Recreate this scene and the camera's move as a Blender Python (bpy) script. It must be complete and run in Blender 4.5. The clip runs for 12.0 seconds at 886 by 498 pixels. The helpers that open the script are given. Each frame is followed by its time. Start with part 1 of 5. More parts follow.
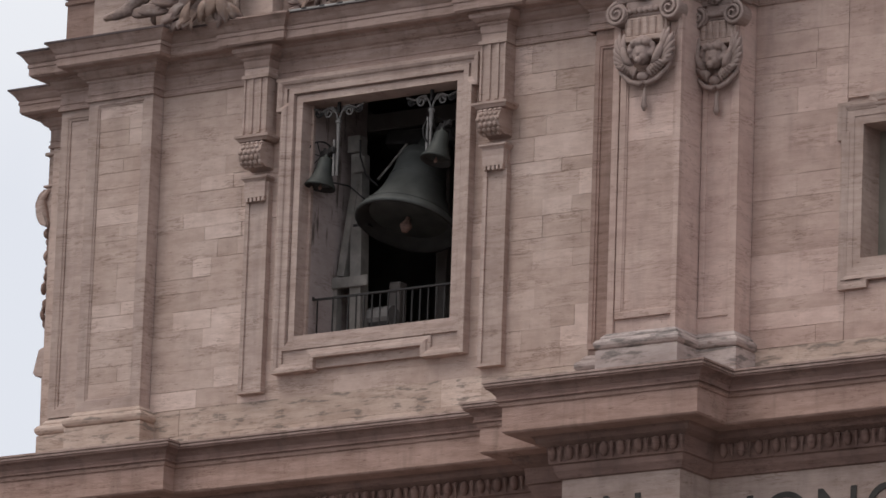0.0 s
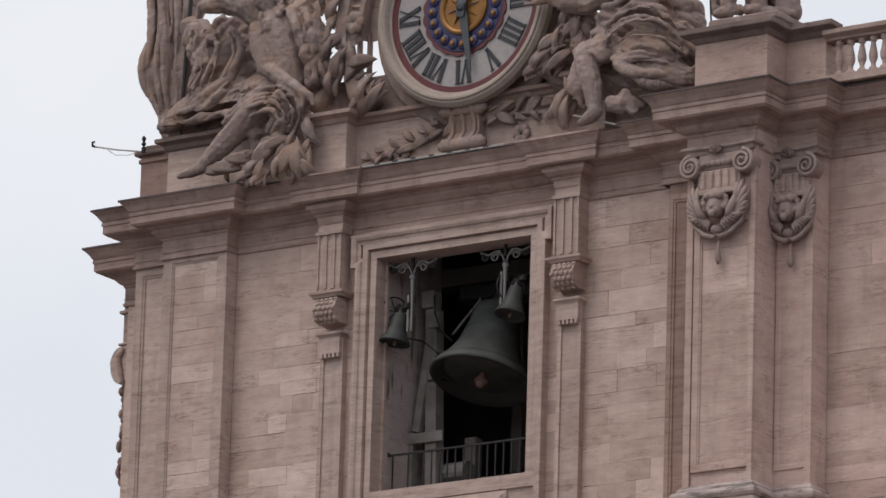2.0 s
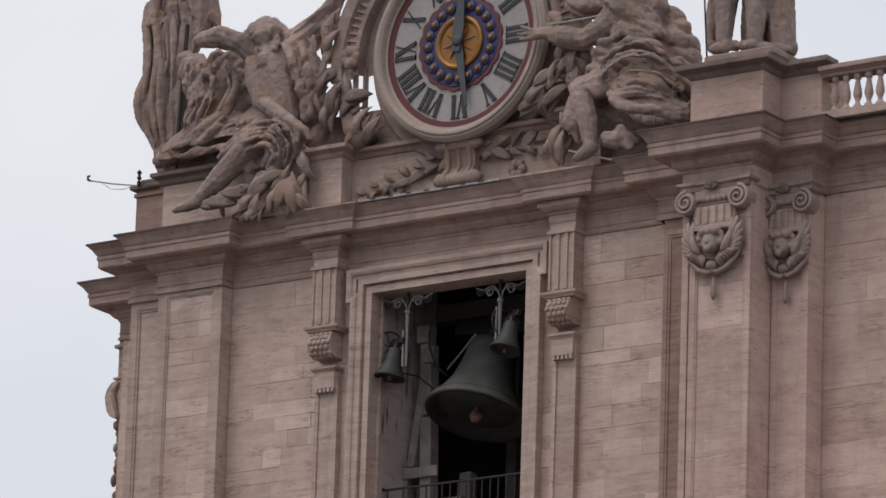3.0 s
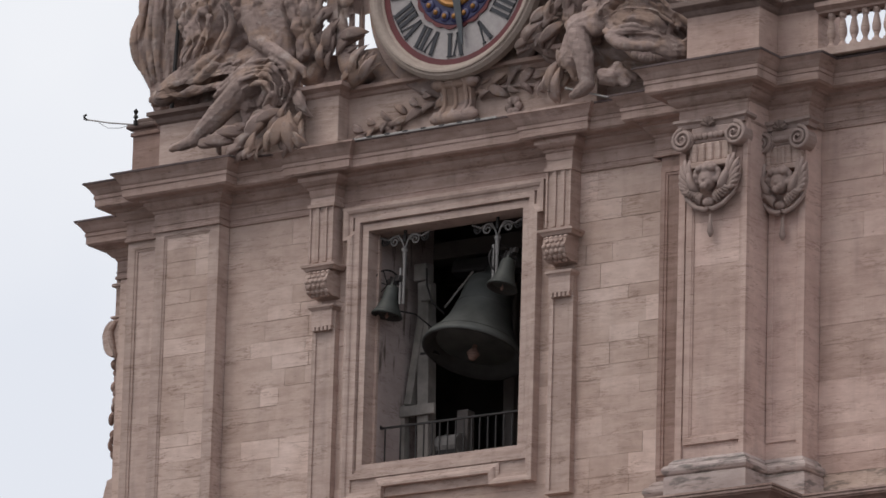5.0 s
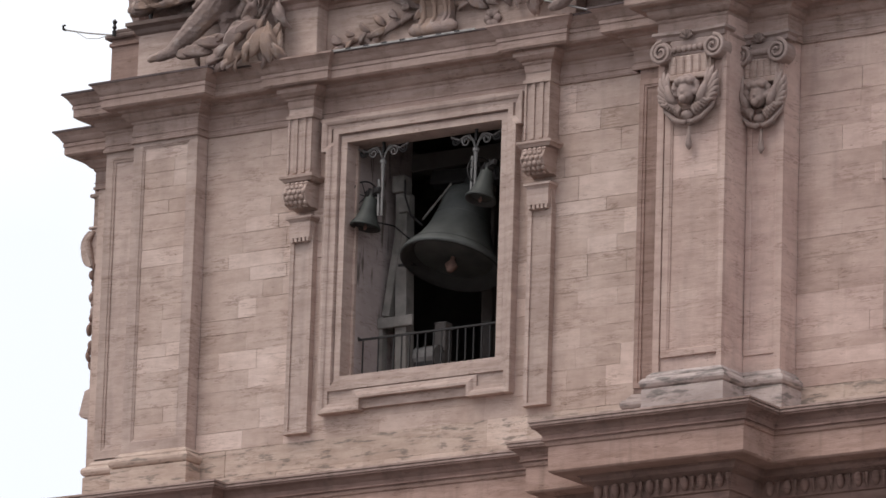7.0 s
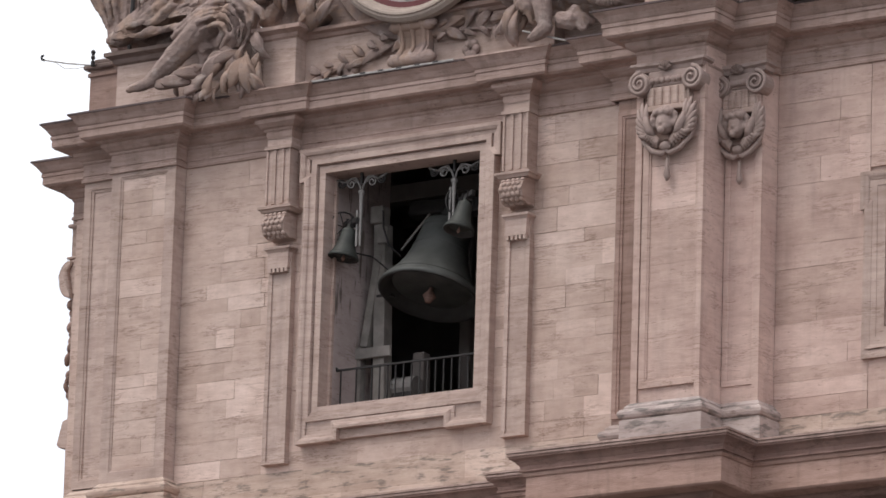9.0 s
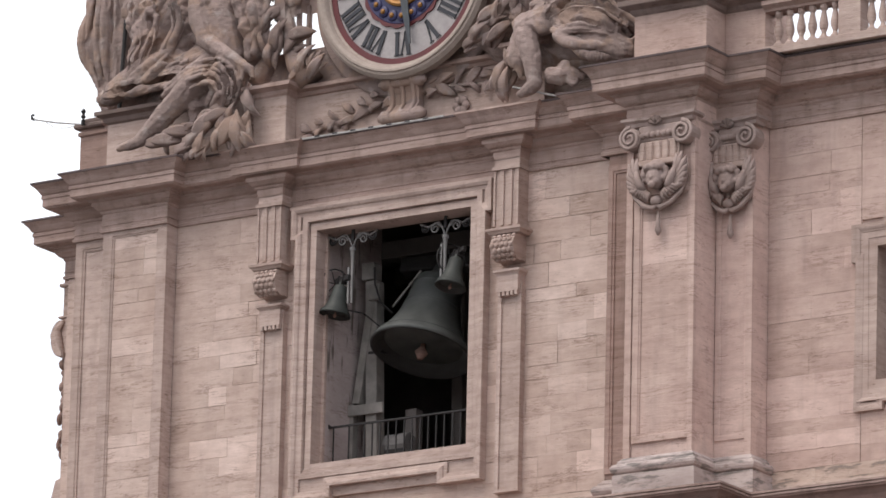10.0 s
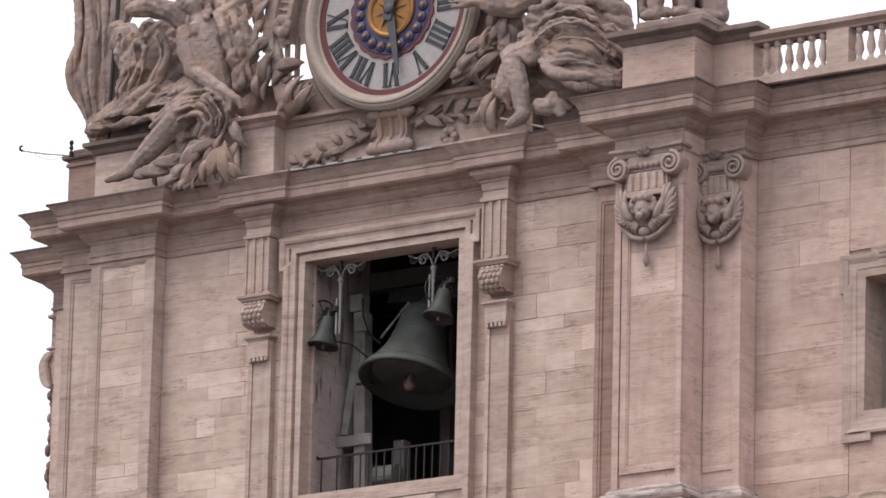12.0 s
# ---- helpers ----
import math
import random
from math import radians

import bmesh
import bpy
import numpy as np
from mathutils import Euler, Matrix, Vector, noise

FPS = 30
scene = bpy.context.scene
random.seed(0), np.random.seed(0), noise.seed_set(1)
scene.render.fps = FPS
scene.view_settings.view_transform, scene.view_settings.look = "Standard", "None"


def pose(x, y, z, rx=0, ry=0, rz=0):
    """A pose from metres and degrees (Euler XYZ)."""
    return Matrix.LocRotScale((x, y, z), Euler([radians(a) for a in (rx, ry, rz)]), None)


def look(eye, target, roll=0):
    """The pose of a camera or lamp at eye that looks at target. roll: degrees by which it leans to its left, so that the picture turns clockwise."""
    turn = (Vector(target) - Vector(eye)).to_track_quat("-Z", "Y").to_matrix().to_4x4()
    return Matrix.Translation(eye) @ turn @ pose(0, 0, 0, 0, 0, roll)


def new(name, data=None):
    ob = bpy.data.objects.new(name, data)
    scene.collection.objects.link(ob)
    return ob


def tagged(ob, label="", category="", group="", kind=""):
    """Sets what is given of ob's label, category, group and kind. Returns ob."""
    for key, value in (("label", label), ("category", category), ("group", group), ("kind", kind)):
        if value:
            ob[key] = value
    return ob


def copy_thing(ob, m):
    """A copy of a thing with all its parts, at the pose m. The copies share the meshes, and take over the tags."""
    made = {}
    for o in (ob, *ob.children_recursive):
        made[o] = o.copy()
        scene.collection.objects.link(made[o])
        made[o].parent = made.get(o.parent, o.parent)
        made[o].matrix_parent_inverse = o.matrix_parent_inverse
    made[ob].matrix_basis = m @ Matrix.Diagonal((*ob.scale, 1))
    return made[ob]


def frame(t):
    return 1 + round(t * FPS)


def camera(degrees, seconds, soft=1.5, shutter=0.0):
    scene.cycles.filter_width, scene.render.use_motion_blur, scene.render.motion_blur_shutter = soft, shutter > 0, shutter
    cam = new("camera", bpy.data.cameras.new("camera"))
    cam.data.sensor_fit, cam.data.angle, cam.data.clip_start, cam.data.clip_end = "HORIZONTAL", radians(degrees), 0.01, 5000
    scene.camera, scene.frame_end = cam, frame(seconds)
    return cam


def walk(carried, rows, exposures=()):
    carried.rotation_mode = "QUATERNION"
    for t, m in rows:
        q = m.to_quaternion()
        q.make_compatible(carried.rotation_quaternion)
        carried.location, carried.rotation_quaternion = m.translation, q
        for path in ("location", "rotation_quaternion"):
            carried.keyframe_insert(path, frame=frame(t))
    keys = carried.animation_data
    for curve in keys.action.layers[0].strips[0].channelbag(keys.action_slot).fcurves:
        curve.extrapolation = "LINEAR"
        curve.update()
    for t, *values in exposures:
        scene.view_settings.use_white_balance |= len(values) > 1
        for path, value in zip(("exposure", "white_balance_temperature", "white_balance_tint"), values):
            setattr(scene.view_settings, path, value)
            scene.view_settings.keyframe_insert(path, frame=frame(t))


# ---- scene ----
EYE = Vector((78.176, -115.168, 3.031))
cam = camera(7.8805, 12.0, soft=1.6)
# seconds, yaw, pitch, roll of a camera that stands still and pans
ROWS = [
    (0, 33.5597, 14.1179, 1.9682),
    (0.5, 33.6749, 14.2329, 2.2683),
    (1, 34.1284, 14.6578, 2.2368),
    (1.5, 34.2845, 14.9508, 1.9350),
    (2, 34.2901, 15.4770, 1.6946),
    (2.5, 34.2975, 15.7691, 1.7967),
    (3, 34.2556, 15.7891, 1.8429),
    (3.2, 34.2227, 15.7423, 1.6998),
    (4.8, 34.2139, 15.6976, 1.4500),
    (5, 34.2101, 15.2364, 1.6308),
    (5.5, 34.1504, 14.5951, 1.9618),
    (6, 34.0817, 14.4631, 1.8487),
    (6.5, 34.0312, 14.4488, 1.9149),
    (7, 33.9860, 14.4565, 1.7859),
    (7.2, 33.9645, 14.4813, 1.7045),
    (8.8, 33.8205, 14.7151, 1.8678),
    (9, 33.7941, 14.7364, 1.8250),
    (9.5, 33.7665, 14.7930, 1.4776),
    (10, 33.7295, 15.2401, 1.3632),
    (10.5, 33.6697, 15.3302, 1.2380),
    (11, 33.6292, 15.3923, 1.1872),
    (11.5, 33.6175, 15.4484, 1.2571),
    (12, 33.6267, 15.5203, 1.3377),
]


def aim(yaw, pitch, roll):
    a, b = radians(yaw), radians(pitch)
    way = Vector((-math.sin(a) * math.cos(b), math.cos(a) * math.cos(b), math.sin(b)))
    return look(EYE, EYE + way * 100, roll)


walk(cam, [(t, aim(a, b, c)) for t, a, b, c in ROWS], [(0, -0.32), (1.0, -0.22), (1.5, -0.29), (2.5, -0.36), (3.0, -0.41), (4.8, -0.31), (5.0, -0.29), (5.5, -0.2), (6.5, -0.03), (7.0, 0.02), (9.0, 0.18), (10.0, 0.31), (12.0, 0.33)])

# ---- light: a bright overcast sky, with a broad weak sun behind the cloud ----
world = bpy.data.worlds.new("overcast")
scene.world = world
world.use_nodes = True
wn = world.node_tree
wn.nodes.clear()
sky = wn.nodes.new("ShaderNodeTexSky")
sky.sky_type, sky.sun_disc = "NISHITA", False
sky.sun_elevation, sky.sun_rotation = radians(58), radians(208)
cloud = wn.nodes.new("ShaderNodeMix")
cloud.data_type = "RGBA"
cloud.inputs[0].default_value = 0.88
veil = wn.nodes.new("ShaderNodeTexNoise")
veil.inputs["Scale"].default_value, veil.inputs["Detail"].default_value = 9.0, 4
way = wn.nodes.new("ShaderNodeTexCoord")
wn.links.new(way.outputs["Generated"], veil.inputs["Vector"])
tone = wn.nodes.new("ShaderNodeValToRGB")
tone.color_ramp.elements[0].position, tone.color_ramp.elements[0].color = 0.35, (10.4, 10.7, 11.5, 1)
tone.color_ramp.elements[1].position, tone.color_ramp.elements[1].color = 0.65, (11.8, 11.9, 12.3, 1)
wn.links.new(veil.outputs[0], tone.inputs[0])
wn.links.new(tone.outputs[0], cloud.inputs[7])
bg = wn.nodes.new("ShaderNodeBackground")
bg.inputs[1].default_value = 0.1
wo = wn.nodes.new("ShaderNodeOutputWorld")
wn.links.new(sky.outputs[0], cloud.inputs[6])
wn.links.new(cloud.outputs[2], bg.inputs[0])
wn.links.new(bg.outputs[0], wo.inputs[0])
sun = new("sun", bpy.data.lights.new("sun", "SUN"))
sun.data.energy, sun.data.angle, sun.data.color = 1.5, radians(32), (1, 0.915, 0.82)
sun.matrix_world = look((-35, -66, 150), (0, 0, 30))


# ---- materials ----
def material(name):
    m = bpy.data.materials.new(name)
    m.use_nodes = True
    n = m.node_tree.nodes
    return m, n, m.node_tree.links, n["Principled BSDF"]


def noise_tex(n, l, coord, scale, detail=4, rough=0.55, stretch=(1, 1, 1)):
    mp = n.new("ShaderNodeMapping")
    mp.inputs["Scale"].default_value = stretch
    l.new(coord, mp.inputs[0])
    t = n.new("ShaderNodeTexNoise")
    t.inputs["Scale"].default_value, t.inputs["Detail"].default_value, t.inputs["Roughness"].default_value = scale, detail, rough
    l.new(mp.outputs[0], t.inputs["Vector"])
    return t.outputs[0]


def ramp(n, l, value, stops):
    r = n.new("ShaderNodeValToRGB")
    e = r.color_ramp.elements
    for i, (p, c) in enumerate(stops):
        k = e[i] if i < 2 else e.new(p)
        k.position, k.color = p, (*c, 1) if len(c) == 3 else c
    l.new(value, r.inputs[0])
    return r.outputs[0]


def mix(n, l, kind, fac, a, b):
    m = n.new("ShaderNodeMix")
    m.data_type, m.blend_type = "RGBA", kind
    for v, s in ((fac, 0), (a, 6), (b, 7)):
        if isinstance(v, (int, float)):
            m.inputs[s].default_value = v
        elif isinstance(v, tuple):
            m.inputs[s].default_value = (*v, 1)
        else:
            l.new(v, m.inputs[s])
    return m.outputs[2]


def stone(name, light, dark, vein=0.5, stain=0.35, stain_col=(0.10, 0.075, 0.06), spread=0.13, bump=0.4, veinscale=1.0, crack=0.8, edge=(0.52, 0.78), run=(2.2, 2.2, 0.28), patch=0.0):
    """Travertine: tone per block, bedding veins, pits, run-off stains."""
    m, n, l, b = material(name)
    co = n.new("ShaderNodeNewGeometry").outputs["Position"]
    info = n.new("ShaderNodeObjectInfo")
    light, dark = [(c[0] * 0.85, c[1] * 0.815, c[2] * 0.885) for c in (light, dark)]
    stain_col = tuple(0.83 * k for k in stain_col)
    tone = noise_tex(n, l, co, 0.55, 3)
    base = ramp(n, l, tone, [(0.3, dark), (0.7, light)])
    rnd = ramp(n, l, info.outputs["Random"], [(0.0, tuple(1 - spread * k for k in (0.9, 1.0, 1.1))), (1.0, (1 + 1.3 * spread, 1 + 1.4 * spread, 1 + 1.5 * spread)), (0.75, (1.0, 1.0, 1.0)), (0.85, (1 + 0.8 * spread, 1 + 0.9 * spread, 1 + spread))])
    blot = noise_tex(n, l, co, 2.3, 5, 0.65, (1, 1, 1.8))
    base = mix(n, l, "MULTIPLY", 0.5, base, ramp(n, l, blot, [(0.32, (0.76, 0.72, 0.69)), (0.62, (1.08, 1.08, 1.07))]))
    base = mix(n, l, "MULTIPLY", 1.0, base, rnd)
    veins = noise_tex(n, l, co, 1.0, 6, 0.6, (0.8 * veinscale, 0.8 * veinscale, 7 * veinscale))
    vcol = ramp(n, l, veins, [(0.35, (0.62, 0.55, 0.5)), (0.55, (1, 1, 1)), (0.75, (1.12, 1.1, 1.08))])
    base = mix(n, l, "MULTIPLY", vein, base, vcol)
    lines = noise_tex(n, l, co, 1.0, 9, 0.68, (0.8 * veinscale, 0.8 * veinscale, 6.5 * veinscale))
    where = noise_tex(n, l, co, 0.9, 3, 0.5, (1, 1, 2.2))
    lfac = ramp(n, l, where, [(0.47, (0, 0, 0)), (0.62, (crack, crack, crack))])
    base = mix(n, l, "MULTIPLY", lfac, base, ramp(n, l, lines, [(0.475, (1, 1, 1)), (0.525, (1, 1, 1)), (0.5, (0.5, 0.44, 0.4))]))
    pits = noise_tex(n, l, co, 3.6, 4, 0.7, (0.9, 0.9, 5.0))
    pcol = ramp(n, l, pits, [(0.31, (0.42, 0.35, 0.31)), (0.38, (1, 1, 1))])
    base = mix(n, l, "MULTIPLY", 0.7, base, pcol)
    if patch:
        where2 = noise_tex(n, l, co, 1.3, 4, 0.6)
        base = mix(n, l, "MIX", ramp(n, l, where2, [(0.5, (0, 0, 0)), (0.58, (patch, patch, patch))]), base, (0.36, 0.235, 0.165))
        where3 = noise_tex(n, l, co, 2.7, 5, 0.65)
        base = mix(n, l, "MIX", ramp(n, l, where3, [(0.55, (0, 0, 0)), (0.66, (patch, patch, patch))]), base, (0.47, 0.41, 0.38))
    runs = noise_tex(n, l, co, 1.4, 5, 0.62, run)
    rfac = ramp(n, l, runs, [(edge[0], (0, 0, 0)), (edge[1], (stain, stain, stain))])
    base = mix(n, l, "MIX", rfac, base, stain_col)
    l.new(base, b.inputs["Base Color"])
    b.inputs["Roughness"].default_value = 0.88
    bp = n.new("ShaderNodeBump")
    bp.inputs["Strength"].default_value, bp.inputs["Distance"].default_value = bump, 0.03
    hsum = n.new("ShaderNodeMath")
    hsum.operation = "ADD"
    hv = n.new("ShaderNodeMath")
    hv.operation = "MULTIPLY"
    hv.inputs[1].default_value = min(1.0, vein * 2.2)
    l.new(veins, hv.inputs[0])
    l.new(hv.outputs[0], hsum.inputs[0])
    l.new(pits, hsum.inputs[1])
    l.new(hsum.outputs[0], bp.inputs["Height"])
    l.new(bp.outputs[0], b.inputs["Normal"])
    return m


def plain(name, a, b_, scale=3.0, rough=0.7, metal=0.0, bump=0.15):
    m, n, l, b = material(name)
    co = n.new("ShaderNodeNewGeometry").outputs["Position"]
    big = noise_tex(n, l, co, scale, 5)
    fine = noise_tex(n, l, co, scale * 8, 3)
    a, b_ = [tuple(0.83 * k for k in c) for c in (a, b_)]
    base = ramp(n, l, big, [(0.3, a), (0.7, b_)])
    base = mix(n, l, "MULTIPLY", 0.5, base, ramp(n, l, fine, [(0.3, (0.7, 0.7, 0.7)), (0.7, (1.1, 1.1, 1.1))]))
    l.new(base, b.inputs["Base Color"])
    b.inputs["Roughness"].default_value, b.inputs["Metallic"].default_value = rough, metal
    bp = n.new("ShaderNodeBump")
    bp.inputs["Strength"].default_value, bp.inputs["Distance"].default_value = bump, 0.02
    l.new(fine, bp.inputs["Height"])
    l.new(bp.outputs[0], b.inputs["Normal"])
    return m


WALL = stone("wall_travertine", (0.725, 0.593, 0.487), (0.56, 0.428, 0.337), vein=0.2, stain=0.15, spread=0.15, crack=0.95)
TRIM = stone("dressed_travertine", (0.61, 0.493, 0.403), (0.50, 0.39, 0.318), vein=0.35, stain=0.25, spread=0.08)
CORNICE = stone("weathered_cornice", (0.54, 0.415, 0.34), (0.42, 0.31, 0.25), vein=0.45, stain=0.5, spread=0.1, bump=0.5)
MAINC = stone("rosy_main_cornice", (0.56, 0.385, 0.295), (0.42, 0.28, 0.215), vein=0.45, stain=0.4, spread=0.1, bump=0.5)
ROSY = stone("rosy_travertine", (0.68, 0.53, 0.43), (0.54, 0.395, 0.32), vein=0.2, stain=0.2, spread=0.12)
# brown of the cyma; on bed mouldings and eggs it paints soffit shade
UNDER = stone("brown_cyma_and_bed_shade", (0.40, 0.265, 0.205), (0.25, 0.16, 0.125), vein=0.45, stain=0.5, spread=0.1, bump=0.5)
CROWN = stone("blackened_cornice", (0.34, 0.265, 0.22), (0.19, 0.145, 0.12), vein=0.4, stain=0.6, spread=0.1, bump=0.5)
CRUST = stone("black_weather_crust", (0.17, 0.13, 0.12), (0.09, 0.07, 0.066), vein=0.3, stain=0.4, spread=0.1, bump=0.5)
BROWN = stone("brown_streaked_stone", (0.45, 0.325, 0.26), (0.32, 0.22, 0.17), vein=0.5, stain=0.4)
PALE = stone("weathered_pale_base", (0.73, 0.605, 0.485), (0.55, 0.43, 0.33), vein=0.4, stain=0.62, stain_col=(0.13, 0.115, 0.10), spread=0.12, edge=(0.54, 0.62), run=(1.3, 1.3, 6.5))
LICHEN = stone("lichen_grey_base", (0.56, 0.485, 0.42), (0.38, 0.32, 0.275), vein=0.3, stain=0.7, stain_col=(0.12, 0.11, 0.10), spread=0.1, edge=(0.5, 0.62), run=(1.3, 1.3, 5.0))
SCULPT = stone("sculpture_travertine", (0.45, 0.355, 0.30), (0.22, 0.168, 0.138), vein=0.08, stain=0.6, spread=0.05, bump=0.5, crack=0.3, patch=0.42)
CAPST = stone("capital_travertine", (0.52, 0.42, 0.355), (0.32, 0.248, 0.205), vein=0.08, stain=0.4, spread=0.05, bump=0.25, crack=0.25)
PLASTER = stone("stained_plaster", (0.60, 0.53, 0.475), (0.42, 0.365, 0.325), vein=0.05, stain=0.85, stain_col=(0.10, 0.075, 0.06), spread=0.0, edge=(0.555, 0.60))
INNER_DARK = plain("dark_masonry", (0.20, 0.175, 0.165), (0.12, 0.102, 0.095), 0.8, 0.9)
TIMBER = plain("grey_weathered_timber", (0.33, 0.30, 0.28), (0.17, 0.155, 0.14), 2.5, 0.85)
# one bronze in two tones; the great bell's is lightened for missing belfry light
BRONZE = plain("great_bell_lit_bronze", (0.12, 0.125, 0.119), (0.055, 0.058, 0.055), 1.8, 0.65, 0.1)
SMALL_BRONZE = plain("small_bell_bronze", (0.065, 0.071, 0.065), (0.035, 0.039, 0.036), 3, 0.6, 0.15)
IRON = plain("dark_iron", (0.045, 0.04, 0.04), (0.025, 0.022, 0.022), 5, 0.6, 0.4)
ZINC = plain("pale_painted_iron", (0.52, 0.49, 0.475), (0.36, 0.335, 0.32), 4, 0.55, 0.2)
POLE = plain("dull_grey_painted_iron", (0.30, 0.285, 0.28), (0.20, 0.185, 0.18), 4, 0.6, 0.2)
# near-black that paints the shade inside the bells
INSIDE_SHADE = plain("bell_inside_shade", (0.045, 0.042, 0.04), (0.025, 0.023, 0.022), 3, 0.8)
LEAD = plain("dark_lead_flashing", (0.09, 0.08, 0.08), (0.05, 0.045, 0.045), 3, 0.6, 0.3)


# ---- building helpers ----
def part(name, bm, mat, parent=None, label="", smooth=False):
    bmesh.ops.recalc_face_normals(bm, faces=bm.faces)
    me = bpy.data.meshes.new(name)
    bm.to_mesh(me)
    bm.free()
    for f in me.polygons:
        f.use_smooth = smooth
    me.materials.append(mat)
    ob = new(name, me)
    if parent:
        ob.parent = parent
        ob.matrix_parent_inverse = parent.matrix_world.inverted()
    if label:
        ob["label"] = label
    return ob


def thing(name, label, category, at=(0, 0, 0), group="", kind=""):
    ob = new(name)
    ob.location = at
    ob.matrix_world = Matrix.Translation(at)
    ob.empty_display_size = 0.1
    return tagged(ob, label, category, group, kind)


def box(bm, x0, x1, y0, y1, z0, z1, bevel=0.0):
    r = bmesh.ops.create_cube(bm, size=1, matrix=Matrix.LocRotScale(((x0 + x1) / 2, (y0 + y1) / 2, (z0 + z1) / 2), None, (x1 - x0, y1 - y0, z1 - z0)))
    if bevel:
        ed = list({e for v in r["verts"] for e in v.link_edges})
        bmesh.ops.bevel(bm, geom=ed, offset=bevel, segments=1, affect="EDGES")
    return bm


def boxed(*args, bevel=0.0):
    return box(bmesh.new(), *args, bevel=bevel)


def sweep(bm, path, profile, closed=False, plane="xy", caps=True):
    """Carry a profile of (out, level) along a plan path with mitred corners. plane xz: level is y (out of the wall is negative)."""
    n = len(path)
    pts = [Vector(p) for p in path]
    rings = []
    for i in range(n):
        d0 = (pts[i] - pts[i - 1]) if (closed or i > 0) else (pts[1] - pts[0])
        d1 = (pts[(i + 1) % n] - pts[i]) if (closed or i < n - 1) else d0
        d0, d1 = d0.normalized(), d1.normalized()
        a, b = Vector((d0.y, -d0.x)), Vector((d1.y, -d1.x))
        m = (a + b)
        m = m / max(0.2, 1 + a.dot(b))
        ring = []
        for out, lev in profile:
            q = pts[i] + m * out
            ring.append(bm.verts.new((q.x, q.y, lev) if plane == "xy" else (q.x, lev, q.y)))
        rings.append(ring)
    for i in range(n if closed else n - 1):
        r0, r1 = rings[i], rings[(i + 1) % n]
        for k in range(len(profile) - 1):
            bm.faces.new((r0[k], r1[k], r1[k + 1], r0[k + 1]))
    if caps and not closed:
        bm.faces.new(rings[0])
        bm.faces.new(rings[-1])
    return bm


def lathe(bm, profile, seg=24, m=Matrix()):
    rings = []
    for r, z in profile:
        rings.append([bm.verts.new(m @ Vector((r * math.cos(2 * math.pi * i / seg), r * math.sin(2 * math.pi * i / seg), z))) for i in range(seg)])
    for a, b in zip(rings, rings[1:]):
        for i in range(seg):
            j = (i + 1) % seg
            bm.faces.new((a[i], a[j], b[j], b[i]))
    for r in (rings[0], rings[-1]):
        if (r[0].co - r[seg // 2].co).length > 1e-4:
            bm.faces.new(r)
    return bm


def tube(bm, pts, radii, seg=8, caps=True):
    """A round bar or limb along points."""
    pts = [Vector(p) for p in pts]
    if isinstance(radii, (int, float)):
        radii = [radii] * len(pts)
    rings, ref = [], None
    for i, p in enumerate(pts):
        d = (pts[min(i + 1, len(pts) - 1)] - pts[max(i - 1, 0)]).normalized()
        if ref is None:
            ref = Vector((0, 0, 1)) if abs(d.z) < 0.9 else Vector((1, 0, 0))
        u = (ref - d * ref.dot(d)).normalized()
        ref = u
        v = d.cross(u)
        rings.append([bm.verts.new(p + (u * math.cos(2 * math.pi * k / seg) + v * math.sin(2 * math.pi * k / seg)) * radii[i]) for k in range(seg)])
    for a, b in zip(rings, rings[1:]):
        for k in range(seg):
            j = (k + 1) % seg
            bm.faces.new((a[k], a[j], b[j], b[k]))
    if caps:
        bm.faces.new(rings[0])
        bm.faces.new(rings[-1])
    return bm


def ashlar(parent, x0, x1, z0, z1, y, seed, mat=None, course=(0.3, 0.6), length=(0.5, 1.9), thick=0.05, keep=None, axis="x"):
    """Facing blocks laid in courses on a wall face, each its own piece."""
    rng = random.Random(seed)
    z = z0
    while z < z1 - 0.05:
        h = rng.uniform(*course)
        top = z + h if z + h < z1 - 0.25 else z1
        x = x0
        while x < x1 - 0.02:
            w = rng.uniform(*length)
            end = x + w if x + w < x1 - 0.35 else x1
            if keep is None or keep((x + end) / 2, (z + top) / 2):
                proud = rng.uniform(0.0, 0.008)
                g = rng.choice((0.0008, 0.0015, 0.003, 0.006))
                if axis == "x":
                    bm = boxed(x + g, end - g, y - proud, y + thick, z + g, top - g)
                else:
                    bm = boxed(y - thick, y + proud, x + g, end - g, z + g, top - g)
                part("stone_block", bm, mat or WALL, parent)
            x = end
        z = top


# ---- ground and the body of the building ----
gm, gn, gl, gb = material("piazza_cobbles")
gco = gn.new("ShaderNodeNewGeometry").outputs["Position"]
gl.new(ramp(gn, gl, noise_tex(gn, gl, gco, 6, 4), [(0.3, (0.06, 0.056, 0.052)), (0.7, (0.11, 0.10, 0.095))]), gb.inputs["Base Color"])
gb.inputs["Roughness"].default_value = 0.9
tagged(part("ground", boxed(-2500, 2500, -2500, 2500, -0.5, 0), gm), "grey cobbled paving of a wide open square", "ground", kind="structure")

